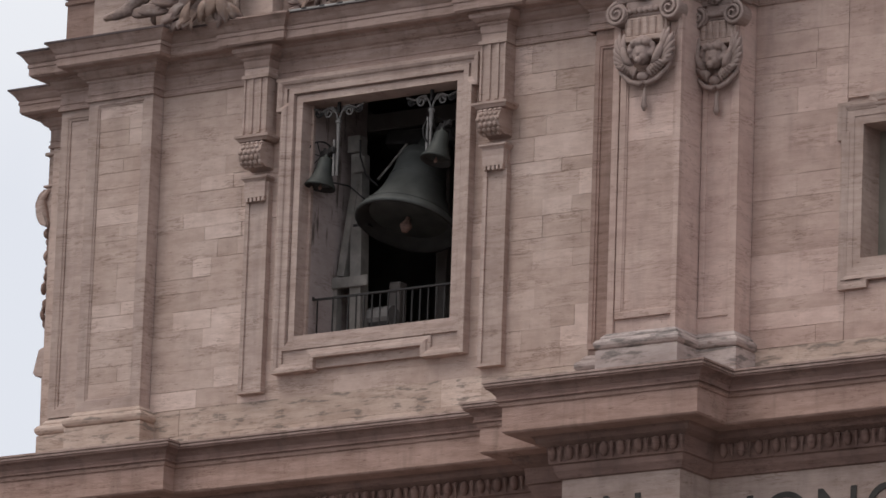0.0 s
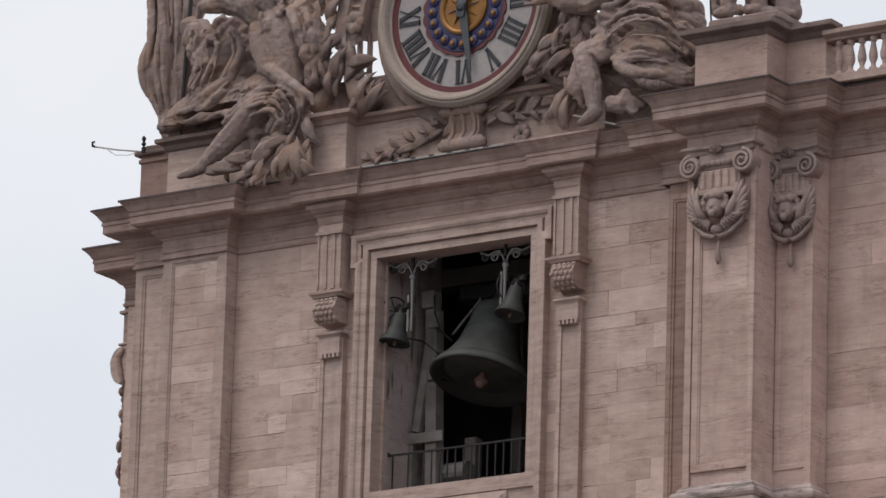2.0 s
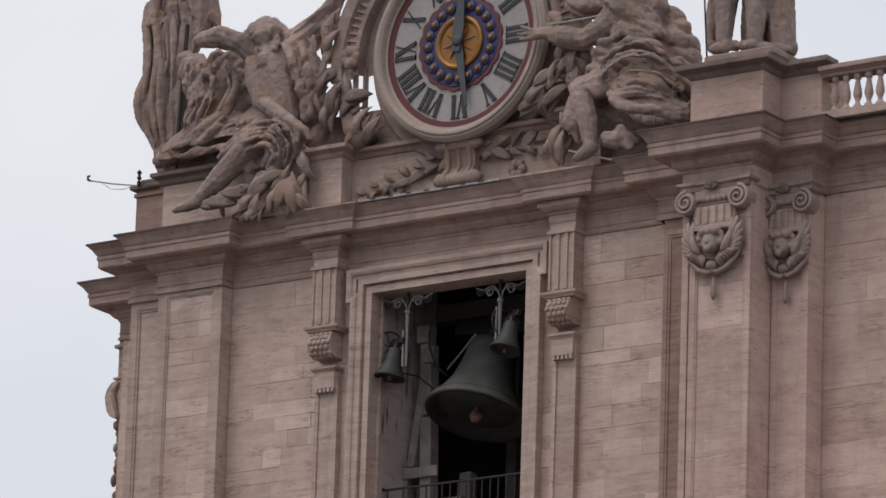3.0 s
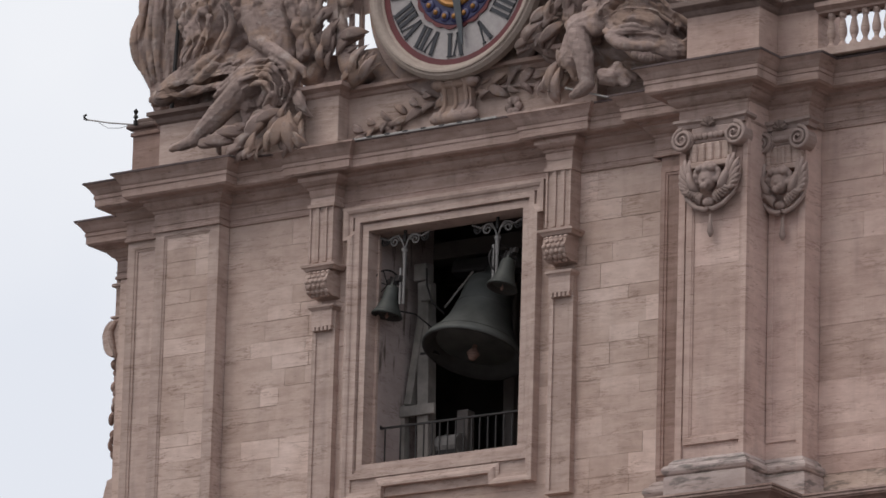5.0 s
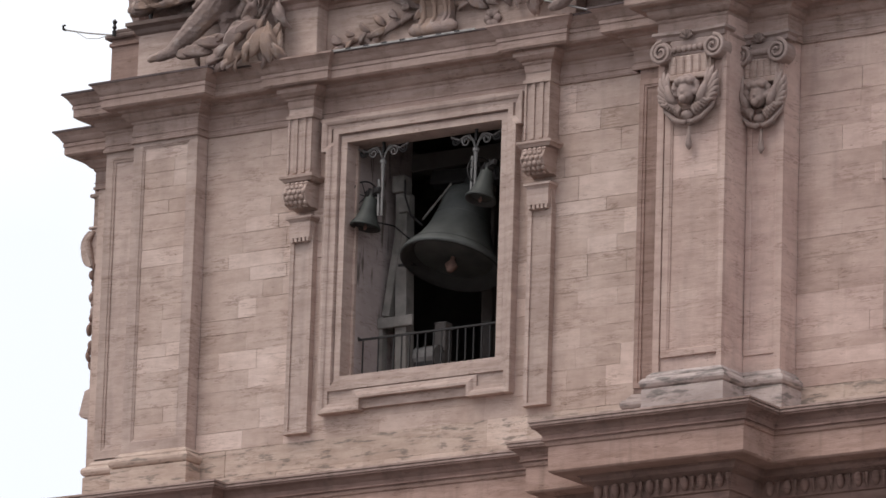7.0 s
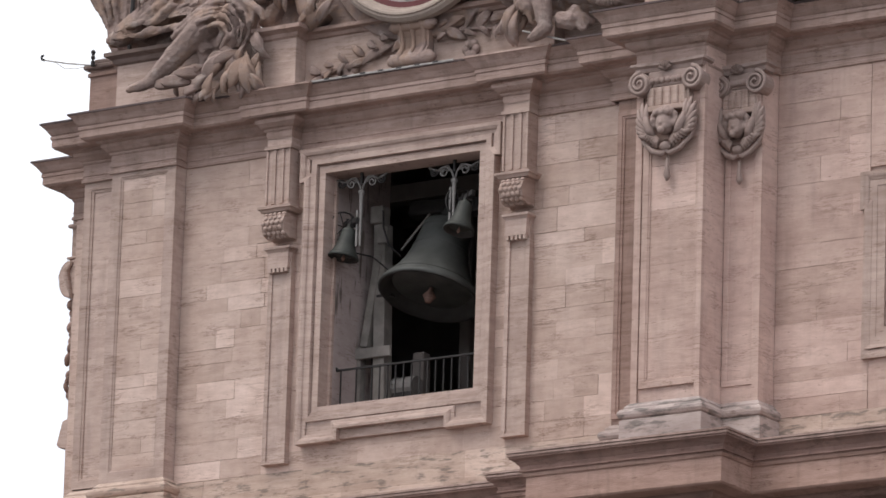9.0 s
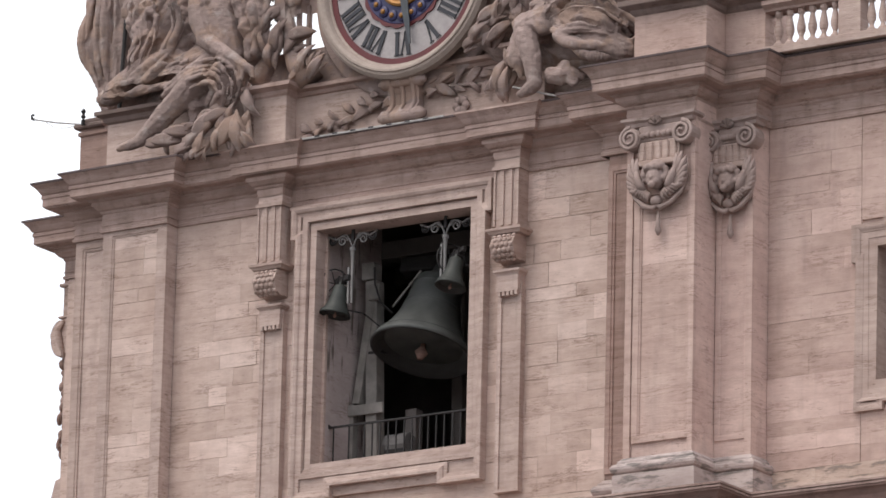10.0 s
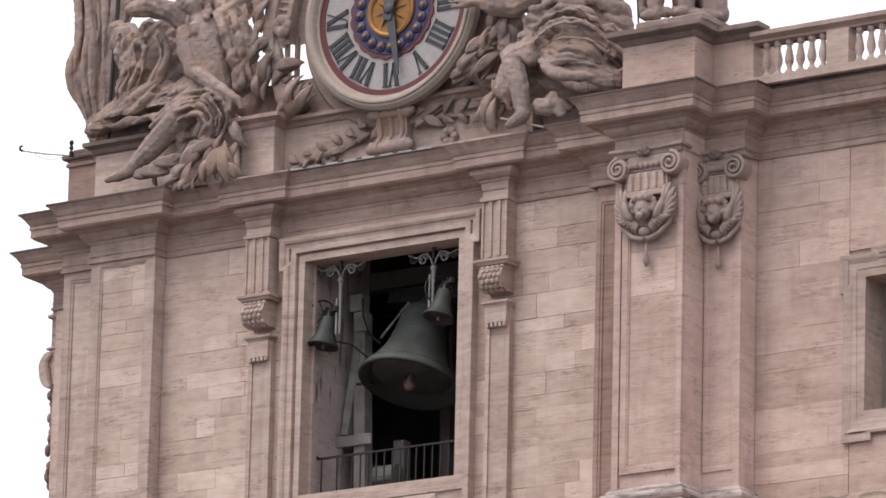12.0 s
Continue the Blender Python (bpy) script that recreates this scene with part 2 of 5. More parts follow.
# plan: bay wall y 0, corner pilaster -0.4, forward block -1.75 / -0.9 / -0.3
ZB, ZT = 33.7, 43.45
OX0, OX1, OZ0, OZ1 = -2.10, 2.08, 36.17, 41.62
bay = tagged(part("wall_bay", boxed(-7.9, OX0, 0.05, 2.5, ZB - 3, ZT), TRIM), "pale travertine attic wall of squared blocks", "wall", kind="structure")
wb = bmesh.new()
box(wb, OX0, OX1, 0.05, 0.55, OZ1, ZT)
box(wb, OX0, OX1, 0.05, 1.3, ZB - 3, OZ0)
box(wb, OX1, 7.22, 0.05, 1.3, ZB - 3, ZT)
part("wall_core", wb, TRIM, bay)
tagged(part("wall_left_side", boxed(-8.95, -8.0, 1.31, 14, ZB - 3, ZT), WALL), "side wall of the bell storey in travertine", "wall", kind="structure")
block = thing("wall_forward_block", "forward travertine block of the facade carrying giant pilasters", "wall", (7.2, -1.75, 30), kind="structure")
fb = bmesh.new()
box(fb, 7.23, 8.942, -1.74, 0.04, 33.7, ZT)
box(fb, 8.946, 9.89, -0.9, 0.04, 33.7, ZT)
part("pilaster_core", fb, ROSY, block)
WX0, WX1, WZ0, WZ1 = 12.55, 15.28, 36.28, 39.31
wing = thing("wall_right_wing", "travertine attic wall of the right wing with a framed window", "wall", (10.3, -0.25, 30), kind="structure")
fw = bmesh.new()
box(fw, 9.89, WX0, -0.25, 1.2, 30, ZT)
box(fw, WX0, WX1, -0.25, 1.2, 30, WZ0)
box(fw, WX0, WX1, -0.25, 1.2, WZ1, ZT)
box(fw, WX1, 24, -0.25, 1.2, 30, ZT)
part("wall_core", fw, TRIM, wing)
part("window_back", boxed(WX0 - 0.2, WX1 + 0.2, 0.7, 0.85, WZ0 - 0.2, WZ1 + 0.2), INNER_DARK, wing, "dark recess behind the window")
tagged(part("lower_facade", boxed(-8.5, 24, 0.4, 14, 0, 30.7), TRIM), "plain lower storeys of the facade", "wall", kind="structure")
lf = bmesh.new()
box(lf, 6.5, 9.3, -2.0, 0.38, 0, 29.9)
box(lf, 9.301, 24, -0.8, 0.38, 0, 29.9)
tagged(part("lower_forward_block", lf, TRIM), "plain lower forward part of the facade", "wall", kind="structure")

# ---- entablatures ----
PLAN = [(-11.12, 14.0), (-11.12, 2.5), (-9.15, 2.5), (-9.15, -0.02), (-8.2, -0.02), (-8.2, -0.42), (-5.55, -0.42), (-5.55, 0.0), (4.92, 0.0), (4.92, -0.65), (6.45, -0.65), (6.45, -2.15), (9.37, -2.15), (9.37, -0.92), (24, -0.92)]
PLAN_UP = [(-11.12, 14.0), (-11.12, 2.5), (-8.95, 2.5), (-8.95, -0.05), (-7.88, -0.05), (-7.88, -0.42), (-6.07, -0.42), (-6.07, 0.0), (5.65, 0.0), (5.65, -0.27), (7.2, -0.27), (7.2, -1.76), (8.9, -1.76), (8.9, -0.93), (9.93, -0.93), (9.93, -0.3), (24, -0.3)]
UPPER = [(0, 42.22), (0.05, 42.23), (0.05, 42.29), (0.02, 42.31), (0.02, 42.38), (0.04, 42.385), (0.04, 42.4), (0.02, 42.41), (0.02, 42.66), (0.05, 42.69), (0.06, 42.73), (0.12, 42.76), (0.2, 42.84), (0.22, 42.92), (0.28, 42.94), (0.3, 42.98), (0.52, 42.99), (0.55, 43.02), (0.57, 43.03), (0.57, 43.2), (0.595, 43.21), (0.595, 43.29), (0.57, 43.295), (0.6, 43.32), (0.62, 43.35), (0.68, 43.44), (0.74, 43.5), (0.77, 43.53)]
UCROWN = [(0.77, 43.53), (0.79, 43.535), (0.79, 43.58), (0, 43.66), (-1.2, 43.68)]
LBED = [(0, 31.71), (0.06, 31.73), (0.1, 31.81), (0.14, 31.88), (0.16, 32.01), (0.22, 32.03), (0.25, 32.38), (0.42, 32.46), (0.46, 32.56), (0.52, 32.6)]
LOWER = [(0.52, 32.6), (0.92, 32.62), (0.96, 32.66), (0.96, 33.18), (1, 33.2), (1.02, 33.26)]
LCYMA = [(1.02, 33.26), (1.03, 33.29), (1.075, 33.295), (1.075, 33.335), (1.045, 33.34), (1.07, 33.42), (1.15, 33.505), (1.2, 33.54), (1.22, 33.545), (1.24, 33.56), (1.24, 33.6)]
LCROWN = [(1.24, 33.6), (1.27, 33.605), (1.27, 33.645), (1.25, 33.65), (1.25, 33.665), (1.29, 33.67), (1.29, 33.715), (0, 33.76), (-0.5, 33.77)]
up = tagged(part("cornice_upper", sweep(bmesh.new(), PLAN_UP, UPPER, caps=False), CORNICE), "moulded travertine entablature with a deep projecting cornice", "cornice", kind="structure")
part("crown_edge", sweep(bmesh.new(), PLAN_UP, UCROWN, caps=False), CRUST, up, "blackened weathered top edge")
low = tagged(part("cornice_lower", sweep(bmesh.new(), PLAN, LOWER, caps=False), MAINC), "massive moulded main cornice of the facade", "cornice", kind="structure")
# bed in the darker brown: shade under the cornice put into the colour
part("bed_moulding", sweep(bmesh.new(), PLAN, LBED, caps=False), UNDER, low, "brown bed mouldings with the soffit shade in their colour")
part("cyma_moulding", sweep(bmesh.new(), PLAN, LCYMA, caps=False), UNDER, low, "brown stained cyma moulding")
part("crown_edge", sweep(bmesh.new(), PLAN, LCROWN, caps=False), CORNICE, low, "weathered top fillet")
FRIEZE = [(0.0, 28.0), (0.0, 31.71)]
part("frieze", sweep(bmesh.new(), PLAN, FRIEZE, caps=False), TRIM, low, "smooth frieze with cut letters")
rf = bmesh.new()
box(rf, -8.7, 7.2, 0.3, 14, 43.52, 43.62)
box(rf, 7.2, 24, -0.1, 14, 43.52, 43.62)
tagged(part("roof_terrace", rf, TRIM), "flat stone terrace over the attic", "roof", kind="structure")

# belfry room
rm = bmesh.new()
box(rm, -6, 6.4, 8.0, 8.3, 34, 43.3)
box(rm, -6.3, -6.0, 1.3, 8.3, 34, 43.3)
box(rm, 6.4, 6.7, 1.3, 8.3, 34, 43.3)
tagged(part("belfry_wall", rm, INNER_DARK), "dark inner walls of the belfry", "wall", kind="structure")
tagged(part("belfry_floor", boxed(-6.3, 6.7, 1.3, 8.3, 35.6, 36.0), INNER_DARK), "dark belfry floor", "floor", kind="structure")
tagged(part("belfry_ceiling", boxed(-6.3, 6.7, 0.56, 8.3, 43.0, 43.3), INNER_DARK), "dark belfry ceiling", "ceiling", kind="structure")
# ---- wall facing, pilasters and frames ----
ST = "structure"


def frame_ring(x0, x1, z0, z1, profile):
    return sweep(bmesh.new(), [(x0, z0), (x1, z0), (x1, z1), (x0, z1)], profile, closed=True, plane="xz")


# corner pilaster and its set-back strip
cp = thing("corner_pilaster", "travertine corner pilaster with a sunk panel", "pilaster", (-7, -0.4, 34), kind=ST)
part("pilaster_core", boxed(-7.88, -6.07, -0.33, 0.04, 33.75, 42.24), TRIM, cp)
part("pilaster_strip", boxed(-8.95, -7.89, 0.04, 1.3, 33.75, 43.4), TRIM, cp)
part("panel_border", frame_ring(-7.58, -6.37, 35.2, 42.08, [(0, -0.33), (0, -0.37), (0.04, -0.375), (0.05, -0.40), (0.30, -0.40), (0.30, -0.33)]), TRIM, cp)
part("strip_border", frame_ring(-8.69, -8.14, 35.2, 41.99, [(0, 0.05), (0, 0.01), (0.05, 0.0), (0.06, -0.02), (0.255, -0.02), (0.255, 0.05)]), TRIM, cp)
part("brown_strip", boxed(5.79, 7.25, -0.24, 0.04, 33.75, 42.24), BROWN, bay, "brown streaked backing strip")
part("strip_border", frame_ring(5.97, 7.08, 35.2, 41.8, [(0, -0.24), (0, -0.265), (0.05, -0.27), (0.06, -0.29), (0.17, -0.29), (0.17, -0.23)]), BROWN, bay, "moulded border of the brown strip")

# giant pilaster pair of the forward block
p1 = thing("giant_pilaster", "tall travertine pilaster with a sunk panel under a carved capital", "pilaster", (8.1, -1.75, 33.8), "giant pilasters", ST)
part("panel_border", frame_ring(7.61, 8.75, 35.39, 40.62, [(0, -1.75), (0, -1.785), (0.03, -1.79), (0.04, -1.81), (0.185, -1.81), (0.185, -1.73)]), ROSY, p1)
part("pilaster_edge", boxed(7.23, 7.39, -1.812, -1.75, 34.7, 42.3), ROSY, p1)
part("pilaster_edge", boxed(8.83, 8.95, -1.814, -1.7, 34.7, 42.3), ROSY, p1)
p2 = thing("giant_pilaster", "second travertine pilaster standing back beside the first", "pilaster", (9.4, -0.9, 33.8), "giant pilasters", ST)
part("pilaster_edge", boxed(9.73, 9.89, -0.95, -0.9, 34.7, 42.3), ROSY, p2)
part("panel_border", frame_ring(9.09, 9.67, 35.39, 40.62, [(0, -0.9), (0, -0.925), (0.04, -0.935), (0.12, -0.935), (0.12, -0.89)]), ROSY, p2)

# plinths and torus bases
BASEP = [(0.0, 33.74), (0.16, 33.74), (0.16, 34.50), (0.12, 34.53), (0.17, 34.56), (0.20, 34.62), (0.20, 34.68), (0.16, 34.74), (0.09, 34.77), (0.09, 34.81), (0.04, 34.86), (0.0, 34.90)]
part("base_mould", sweep(bmesh.new(), [(-8.95, 2.4), (-8.95, -0.02), (-7.88, -0.02), (-7.88, -0.40), (-6.07, -0.40), (-6.07, 0.02)], BASEP, caps=False), PALE, cp, "pale plinth and rounded torus")
part("base_mould", sweep(bmesh.new(), [(5.79, 0.0), (5.79, -0.28), (7.23, -0.28), (7.23, -1.81), (8.95, -1.81), (8.95, -0.95), (9.89, -0.95), (9.89, -0.25)], BASEP, caps=False), LICHEN, p1, "lichen-stained plinth and torus")

# side block at the far corner
sb = thing("wall_side_block", "set-back side block of the bell storey", "wall", (-11, 4, 34), kind=ST)
part("wall_core", boxed(-11.04, -8.0, 2.5, 14, 30, 43.4), WALL, sb)
part("base_mould", sweep(bmesh.new(), [(-11.04, 14), (-11.04, 2.5), (-8.8, 2.5)], BASEP, caps=False), PALE, sb)


def scale_console(name, label, m, group):
    """A scroll console carved with overlapping scales, under a slab, with a fluted shaft above."""
    c = thing(name, label, "console", m.translation, group)
    c.matrix_world = m
    bm = boxed(-0.33, 0.33, -0.40, 0.0, 1.05, 2.7)
    part("shaft", bm, TRIM, c)
    for k in range(4):
        x = -0.33 + 0.66 * k / 3
        part("flute_rib", boxed(x - 0.05 if k else x, x + 0.05 if k < 3 else x, -0.44, -0.39, 1.12, 2.40, bevel=0.0), TRIM, c)
    part("shaft_cap", boxed(-0.37, 0.37, -0.47, 0.0, 2.40, 2.48), TRIM, c)
    part("slab", sweep(bmesh.new(), [(-0.34, 0.0), (-0.34, -0.42), (0.34, -0.42), (0.34, 0.0)], [(-0.1, 0.92), (0.05, 0.92), (0.08, 0.97), (0.12, 1.0), (0.12, 1.05), (-0.1, 1.06)], caps=False), TRIM, c)
    bm = bmesh.new()
    prof = []
    for i in range(13):
        a = math.pi * (0.5 - i / 12 * 1.15)
        prof.append((-0.28 - 0.30 * math.cos(a) * (1 if a > -1 else 0.9), 0.62 + 0.30 * math.sin(a)))
    prof = [(0.0, 0.92)] + prof + [(0.0, 0.30)]
    f = [[bm.verts.new((s * 0.30, y, z)) for y, z in prof] for s in (-1, 1)]
    for a, b in zip(range(len(prof) - 1), range(1, len(prof))):
        bm.faces.new((f[0][a], f[0][b], f[1][b], f[1][a]))
    bm.faces.new(f[0])
    bm.faces.new(f[1])
    part("scroll", bm, TRIM, c)
    sbm = bmesh.new()
    bmesh.ops.create_uvsphere(sbm, u_segments=8, v_segments=5, radius=0.06, matrix=Matrix.Diagonal((1, 0.55, 1, 1)))
    me = None
    for row in range(7):
        a = math.pi * (0.42 - row * 0.135)
        for col in range(5 if row % 2 else 4):
            x = (col - (2 if row % 2 else 1.5)) * 0.125
            if me is None:
                s = part("scale", sbm, TRIM, c, smooth=True)
                me = s.data
            else:
                s = new("scale", me)
                s.parent = c
            s.matrix_parent_inverse = Matrix()
            s.matrix_local = Matrix.Translation((x, -0.28 - 0.31 * math.cos(a), 0.62 + 0.31 * math.sin(a))) @ Matrix.Rotation(-a, 4, "X")
    part("neck", boxed(-0.2, 0.2, -0.03, 0.0, 0.12, 0.33), TRIM, c)
    part("block_cap", sweep(bmesh.new(), [(-0.28, 0.0), (-0.28, -0.30), (0.28, -0.30), (0.28, 0.0)], [(-0.1, 0.0), (0.0, 0.0), (0.03, 0.05), (0.07, 0.08), (0.07, 0.13), (-0.1, 0.14)], caps=False), TRIM, c)
    part("tapered_block", boxed(-0.28, 0.28, -0.31, 0.0, -0.36, 0.0), TRIM, c)
    for k in range(5):
        part("drop", boxed(-0.25 + k * 0.11, -0.18 + k * 0.11, -0.31, -0.1, -0.46, -0.36, bevel=0.008), TRIM, c)
    part("lower_shaft", boxed(-0.31, 0.31, -0.16, 0.0, -4.82, -0.3), TRIM, c)
    part("shaft_edge", boxed(-0.31, -0.21, -0.20, -0.15, -4.82, 0.0), TRIM, c)
    part("shaft_edge", boxed(0.21, 0.31, -0.20, -0.15, -4.82, 0.0), TRIM, c)
    part("shaft_foot", boxed(-0.33, 0.33, -0.22, 0.0, -4.89, -4.82), TRIM, c)
    for o in c.children:
        o.matrix_parent_inverse = Matrix()
    return c


con = scale_console("scroll_console", "fluted travertine bracket with a scale-carved scroll beside the opening", pose(-3.2, 0.02, 39.84), "consoles of the bell storey")
copy_thing(con, pose(3.2, 0.02, 39.84))


def prism(outline, y0, y1):
    """An outline in x and z carried from y0 to y1."""
    bm = bmesh.new()
    a, b = [[bm.verts.new((x, y, z)) for x, z in outline] for y in (y0, y1)]
    for i in range(len(outline)):
        j = (i + 1) % len(outline)
        bm.faces.new((a[i], a[j], b[j], b[i]))
    bm.faces.new(a)
    bm.faces.new(b)
    return bm


sc = thing("side_console", "ribbed travertine scroll bracket with a fruit garland below", "console", (-11.8, 4.3, 36))
sc.location = (-11.2, 3.15, 36.1)
part("upper_shaft", boxed(-12.02, -11.68, 4.0, 4.7, 41.3, 42.24), TRIM, sc)
part("shaft_cap", boxed(-12.12, -11.68, 3.92, 4.78, 42.06, 42.14, bevel=0.02), TRIM, sc)
part("slab", boxed(-12.12, -11.68, 3.92, 4.78, 41.28, 41.34, bevel=0.02), TRIM, sc)
EGGO = [(-12.03 - 0.31 * math.cos(a) * (1.0 if math.sin(a) > 0 else 0.92), 40.80 + 0.44 * math.sin(a)) for a in (math.pi * (0.5 - k / 26) for k in range(27))]
part("scroll", prism([(-11.68, 41.30)] + EGGO + [(-11.68, 40.5)], 3.95, 4.75), TRIM, sc)
for (ax, az), (bx, bz) in zip(EGGO[1:], EGGO[2:-1]):
    part("scroll_rib", tube(bmesh.new(), [((ax + bx) / 2, 3.94, (az + bz) / 2), ((ax + bx) / 2 - 0.012, 4.35, (az + bz) / 2), ((ax + bx) / 2, 4.76, (az + bz) / 2)], 0.014, 6), TRIM, sc)
part("scroll_leaf", tube(bmesh.new(), [(-11.95, 3.93, 41.22), (-12.1, 3.90, 40.95), (-12.0, 3.91, 40.62), (-11.9, 3.93, 40.3)], [0.05, 0.09, 0.07, 0.03], 8), TRIM, sc, smooth=True)
part("lower_shaft", prism([(-11.68, 40.5), (-11.98, 40.5), (-11.96, 37.4), (-12.10, 37.35), (-12.24, 36.8), (-12.17, 36.72), (-11.98, 36.7), (-11.96, 34.9), (-11.68, 34.9)], 4.05, 4.65), TRIM, sc)
rg = random.Random(8)
for k in range(15):
    q = k / 14
    t = bmesh.new()
    bmesh.ops.create_uvsphere(t, u_segments=8, v_segments=6, radius=1, matrix=Matrix.Translation((-12.12 + 0.08 * q + rg.uniform(-0.05, 0.05), 4.22 + rg.uniform(-0.14, 0.14), 40.36 - 2.35 * q)) @ Euler((rg.uniform(-0.5, 0.5), rg.uniform(-0.5, 0.5), 0)).to_matrix().to_4x4() @ Matrix.Diagonal((rg.uniform(0.08, 0.14) * (1 - 0.45 * q), 0.13 * (1 - 0.4 * q), rg.uniform(0.10, 0.16), 1)))
    part("garland_fruit", t, BROWN, sc, smooth=True)

# moulded frame of the bell opening, with stepped corners
fr = thing("window_1", "eared stone frame round the open bell window", "window frame", (0, -0.1, 36.3), kind=ST)
part("inner_fascia", frame_ring(OX0, OX1, OZ0, OZ1, [(-0.006, 0.30), (-0.006, -0.10), (0.15, -0.10), (0.16, -0.05), (0.19, -0.05), (0.20, -0.17), (0.33, -0.17), (0.34, -0.10), (0.46, -0.10), (0.46, 0.04)]), TRIM, fr)
EARS = [(-2.58, 35.32), (-1.45, 35.32), (-1.45, 35.59), (1.42, 35.59), (1.42, 35.32), (2.55, 35.32), (2.55, 41.42), (2.70, 41.42), (2.70, 42.17), (-2.71, 42.17), (-2.71, 41.42), (-2.58, 41.42)]
part("outer_moulding", sweep(bmesh.new(), EARS, [(-0.22, -0.12), (-0.22, -0.165), (-0.14, -0.18), (-0.12, -0.22), (-0.06, -0.25), (0.0, -0.25), (0.0, 0.04)], closed=True, plane="xz"), TRIM, fr)
part("frame_ground", boxed(-2.54, 2.51, -0.115, 0.03, 35.37, 36.05), TRIM, fr)
part("top_fillet", boxed(-2.85, 2.85, -0.12, 0.04, 42.17, 42.24), TRIM, fr)
part("plaster_reveal", boxed(OX0 - 0.06, OX0 + 0.012, 0.31, 2.52, 36.0, 42.9), PLASTER, fr, "stained peeling plaster")
part("rebate", boxed(OX0 - 0.02, OX0 + 0.07, 0.27, 0.36, OZ0, OZ1), TRIM, fr)

# window of the right wing
w2 = thing("window_2", "eared travertine window frame in the right wing", "window frame", (13, -0.25, 36), kind=ST)
part("inner_fascia", frame_ring(WX0, WX1, WZ0, WZ1, [(-0.006, 0.15), (-0.006, -0.33), (0.14, -0.33), (0.15, -0.35), (0.32, -0.36), (0.34, -0.39), (0.40, -0.41), (0.40, -0.25)]), TRIM, w2)
EAR2 = [(12.08, 35.67), (12.78, 35.67), (12.78, 35.84), (15.28, 35.84), (15.28, 35.67), (16.18, 35.67), (16.18, 39.78), (15.18, 39.78), (15.18, 39.94), (12.78, 39.94), (12.78, 39.78), (12.01, 39.78), (12.01, 38.95), (12.11, 38.95)]
part("outer_moulding", sweep(bmesh.new(), EAR2, [(-0.50, -0.27), (-0.50, -0.33), (-0.2, -0.335), (-0.18, -0.37), (-0.06, -0.40), (0.0, -0.40), (0.0, -0.25)], closed=True, plane="xz"), TRIM, w2)
pg, pn, pl, pb = material("grey_shutter")
pl.new(ramp(pn, pl, noise_tex(pn, pl, pn.new("ShaderNodeNewGeometry").outputs["Position"], 2, 3), [(0.3, (0.20, 0.18, 0.15)), (0.7, (0.27, 0.25, 0.21))]), pb.inputs["Base Color"])
part("shutter", boxed(WX0, WX1, 0.5, 0.55, WZ0, WZ1), pg, w2, "grey closed shutter deep in the window")

# ---- entablature blocks over the consoles ----
for cx in (-3.2, 3.2):
    rb = thing("entablature_break", "small projecting break of the entablature over a console", "cornice", (cx, -0.4, 42.3), "entablature breaks", ST)
    pth = [(cx - 0.34, 0.0), (cx - 0.34, -0.40), (cx + 0.34, -0.40), (cx + 0.34, 0.0)]
    part("moulding", sweep(bmesh.new(), pth, [(0, 42.50)] + [(o, z) for o, z in UPPER[8:15]], caps=False), CORNICE, rb)
    pth = [(cx - 0.34, 0.0), (cx - 0.34, -0.12), (cx + 0.34, -0.12), (cx + 0.34, 0.0)]
    part("cornice_front", sweep(bmesh.new(), pth, UPPER[15:] + UCROWN[1:4], caps=False), CORNICE, rb)

# pale capping strip over the bay cornice
fl = tagged(part("flashing_strip", boxed(-2.75, 1.75, -0.815, -0.5, 43.555, 43.605, bevel=0.008), ZINC), "patchy pale metal flashing along the cornice edge", "flashing")
for k in range(9):
    part("flashing_joint", boxed(-2.72 + k * 0.49, -2.58 + k * 0.49, -0.82, -0.7, 43.575, 43.612), LEAD, fl, "dark lapped joint")

# ---- egg moulding and letters of the main cornice ----
egg_me = None


# eggs and darts take the same brown, painting in the soffit's shade
def eggs(x0, x1, y, parent):
    global egg_me
    k = 0
    while x0 + 0.43 * k < x1:
        x = x0 + 0.43 * k
        if egg_me is None:
            bm = bmesh.new()
            bmesh.ops.create_uvsphere(bm, u_segments=10, v_segments=6, radius=0.15, matrix=Matrix.Diagonal((0.62, 0.75, 1.1, 1)))
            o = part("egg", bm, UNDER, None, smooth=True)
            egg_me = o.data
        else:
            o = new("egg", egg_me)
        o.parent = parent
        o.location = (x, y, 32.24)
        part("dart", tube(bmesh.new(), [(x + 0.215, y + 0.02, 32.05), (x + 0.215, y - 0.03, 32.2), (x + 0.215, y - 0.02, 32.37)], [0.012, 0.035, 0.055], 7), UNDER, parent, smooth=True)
        k += 1


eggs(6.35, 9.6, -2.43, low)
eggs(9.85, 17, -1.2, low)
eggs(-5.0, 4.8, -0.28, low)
INK = plain("dark_letter_inlay", (0.06, 0.05, 0.045), (0.04, 0.035, 0.03), 4, 0.7)


def letters(word, x, y, size):
    cu = bpy.data.curves.new("inscription", "FONT")
    cu.body, cu.size, cu.extrude, cu.space_character = word, size, 0.015, 1.12
    cu.materials.append(INK)
    ob = new("inscription", cu)
    ob.matrix_world = pose(x, y, 30.28, 90, 0, 0)
    return tagged(ob, "dark Roman capital letters set into the frieze", "inscription", "frieze inscription")


letters("IN", 6.95, -2.17, 1.45)
letters("HONOREM", 9.5, -0.94, 1.45)

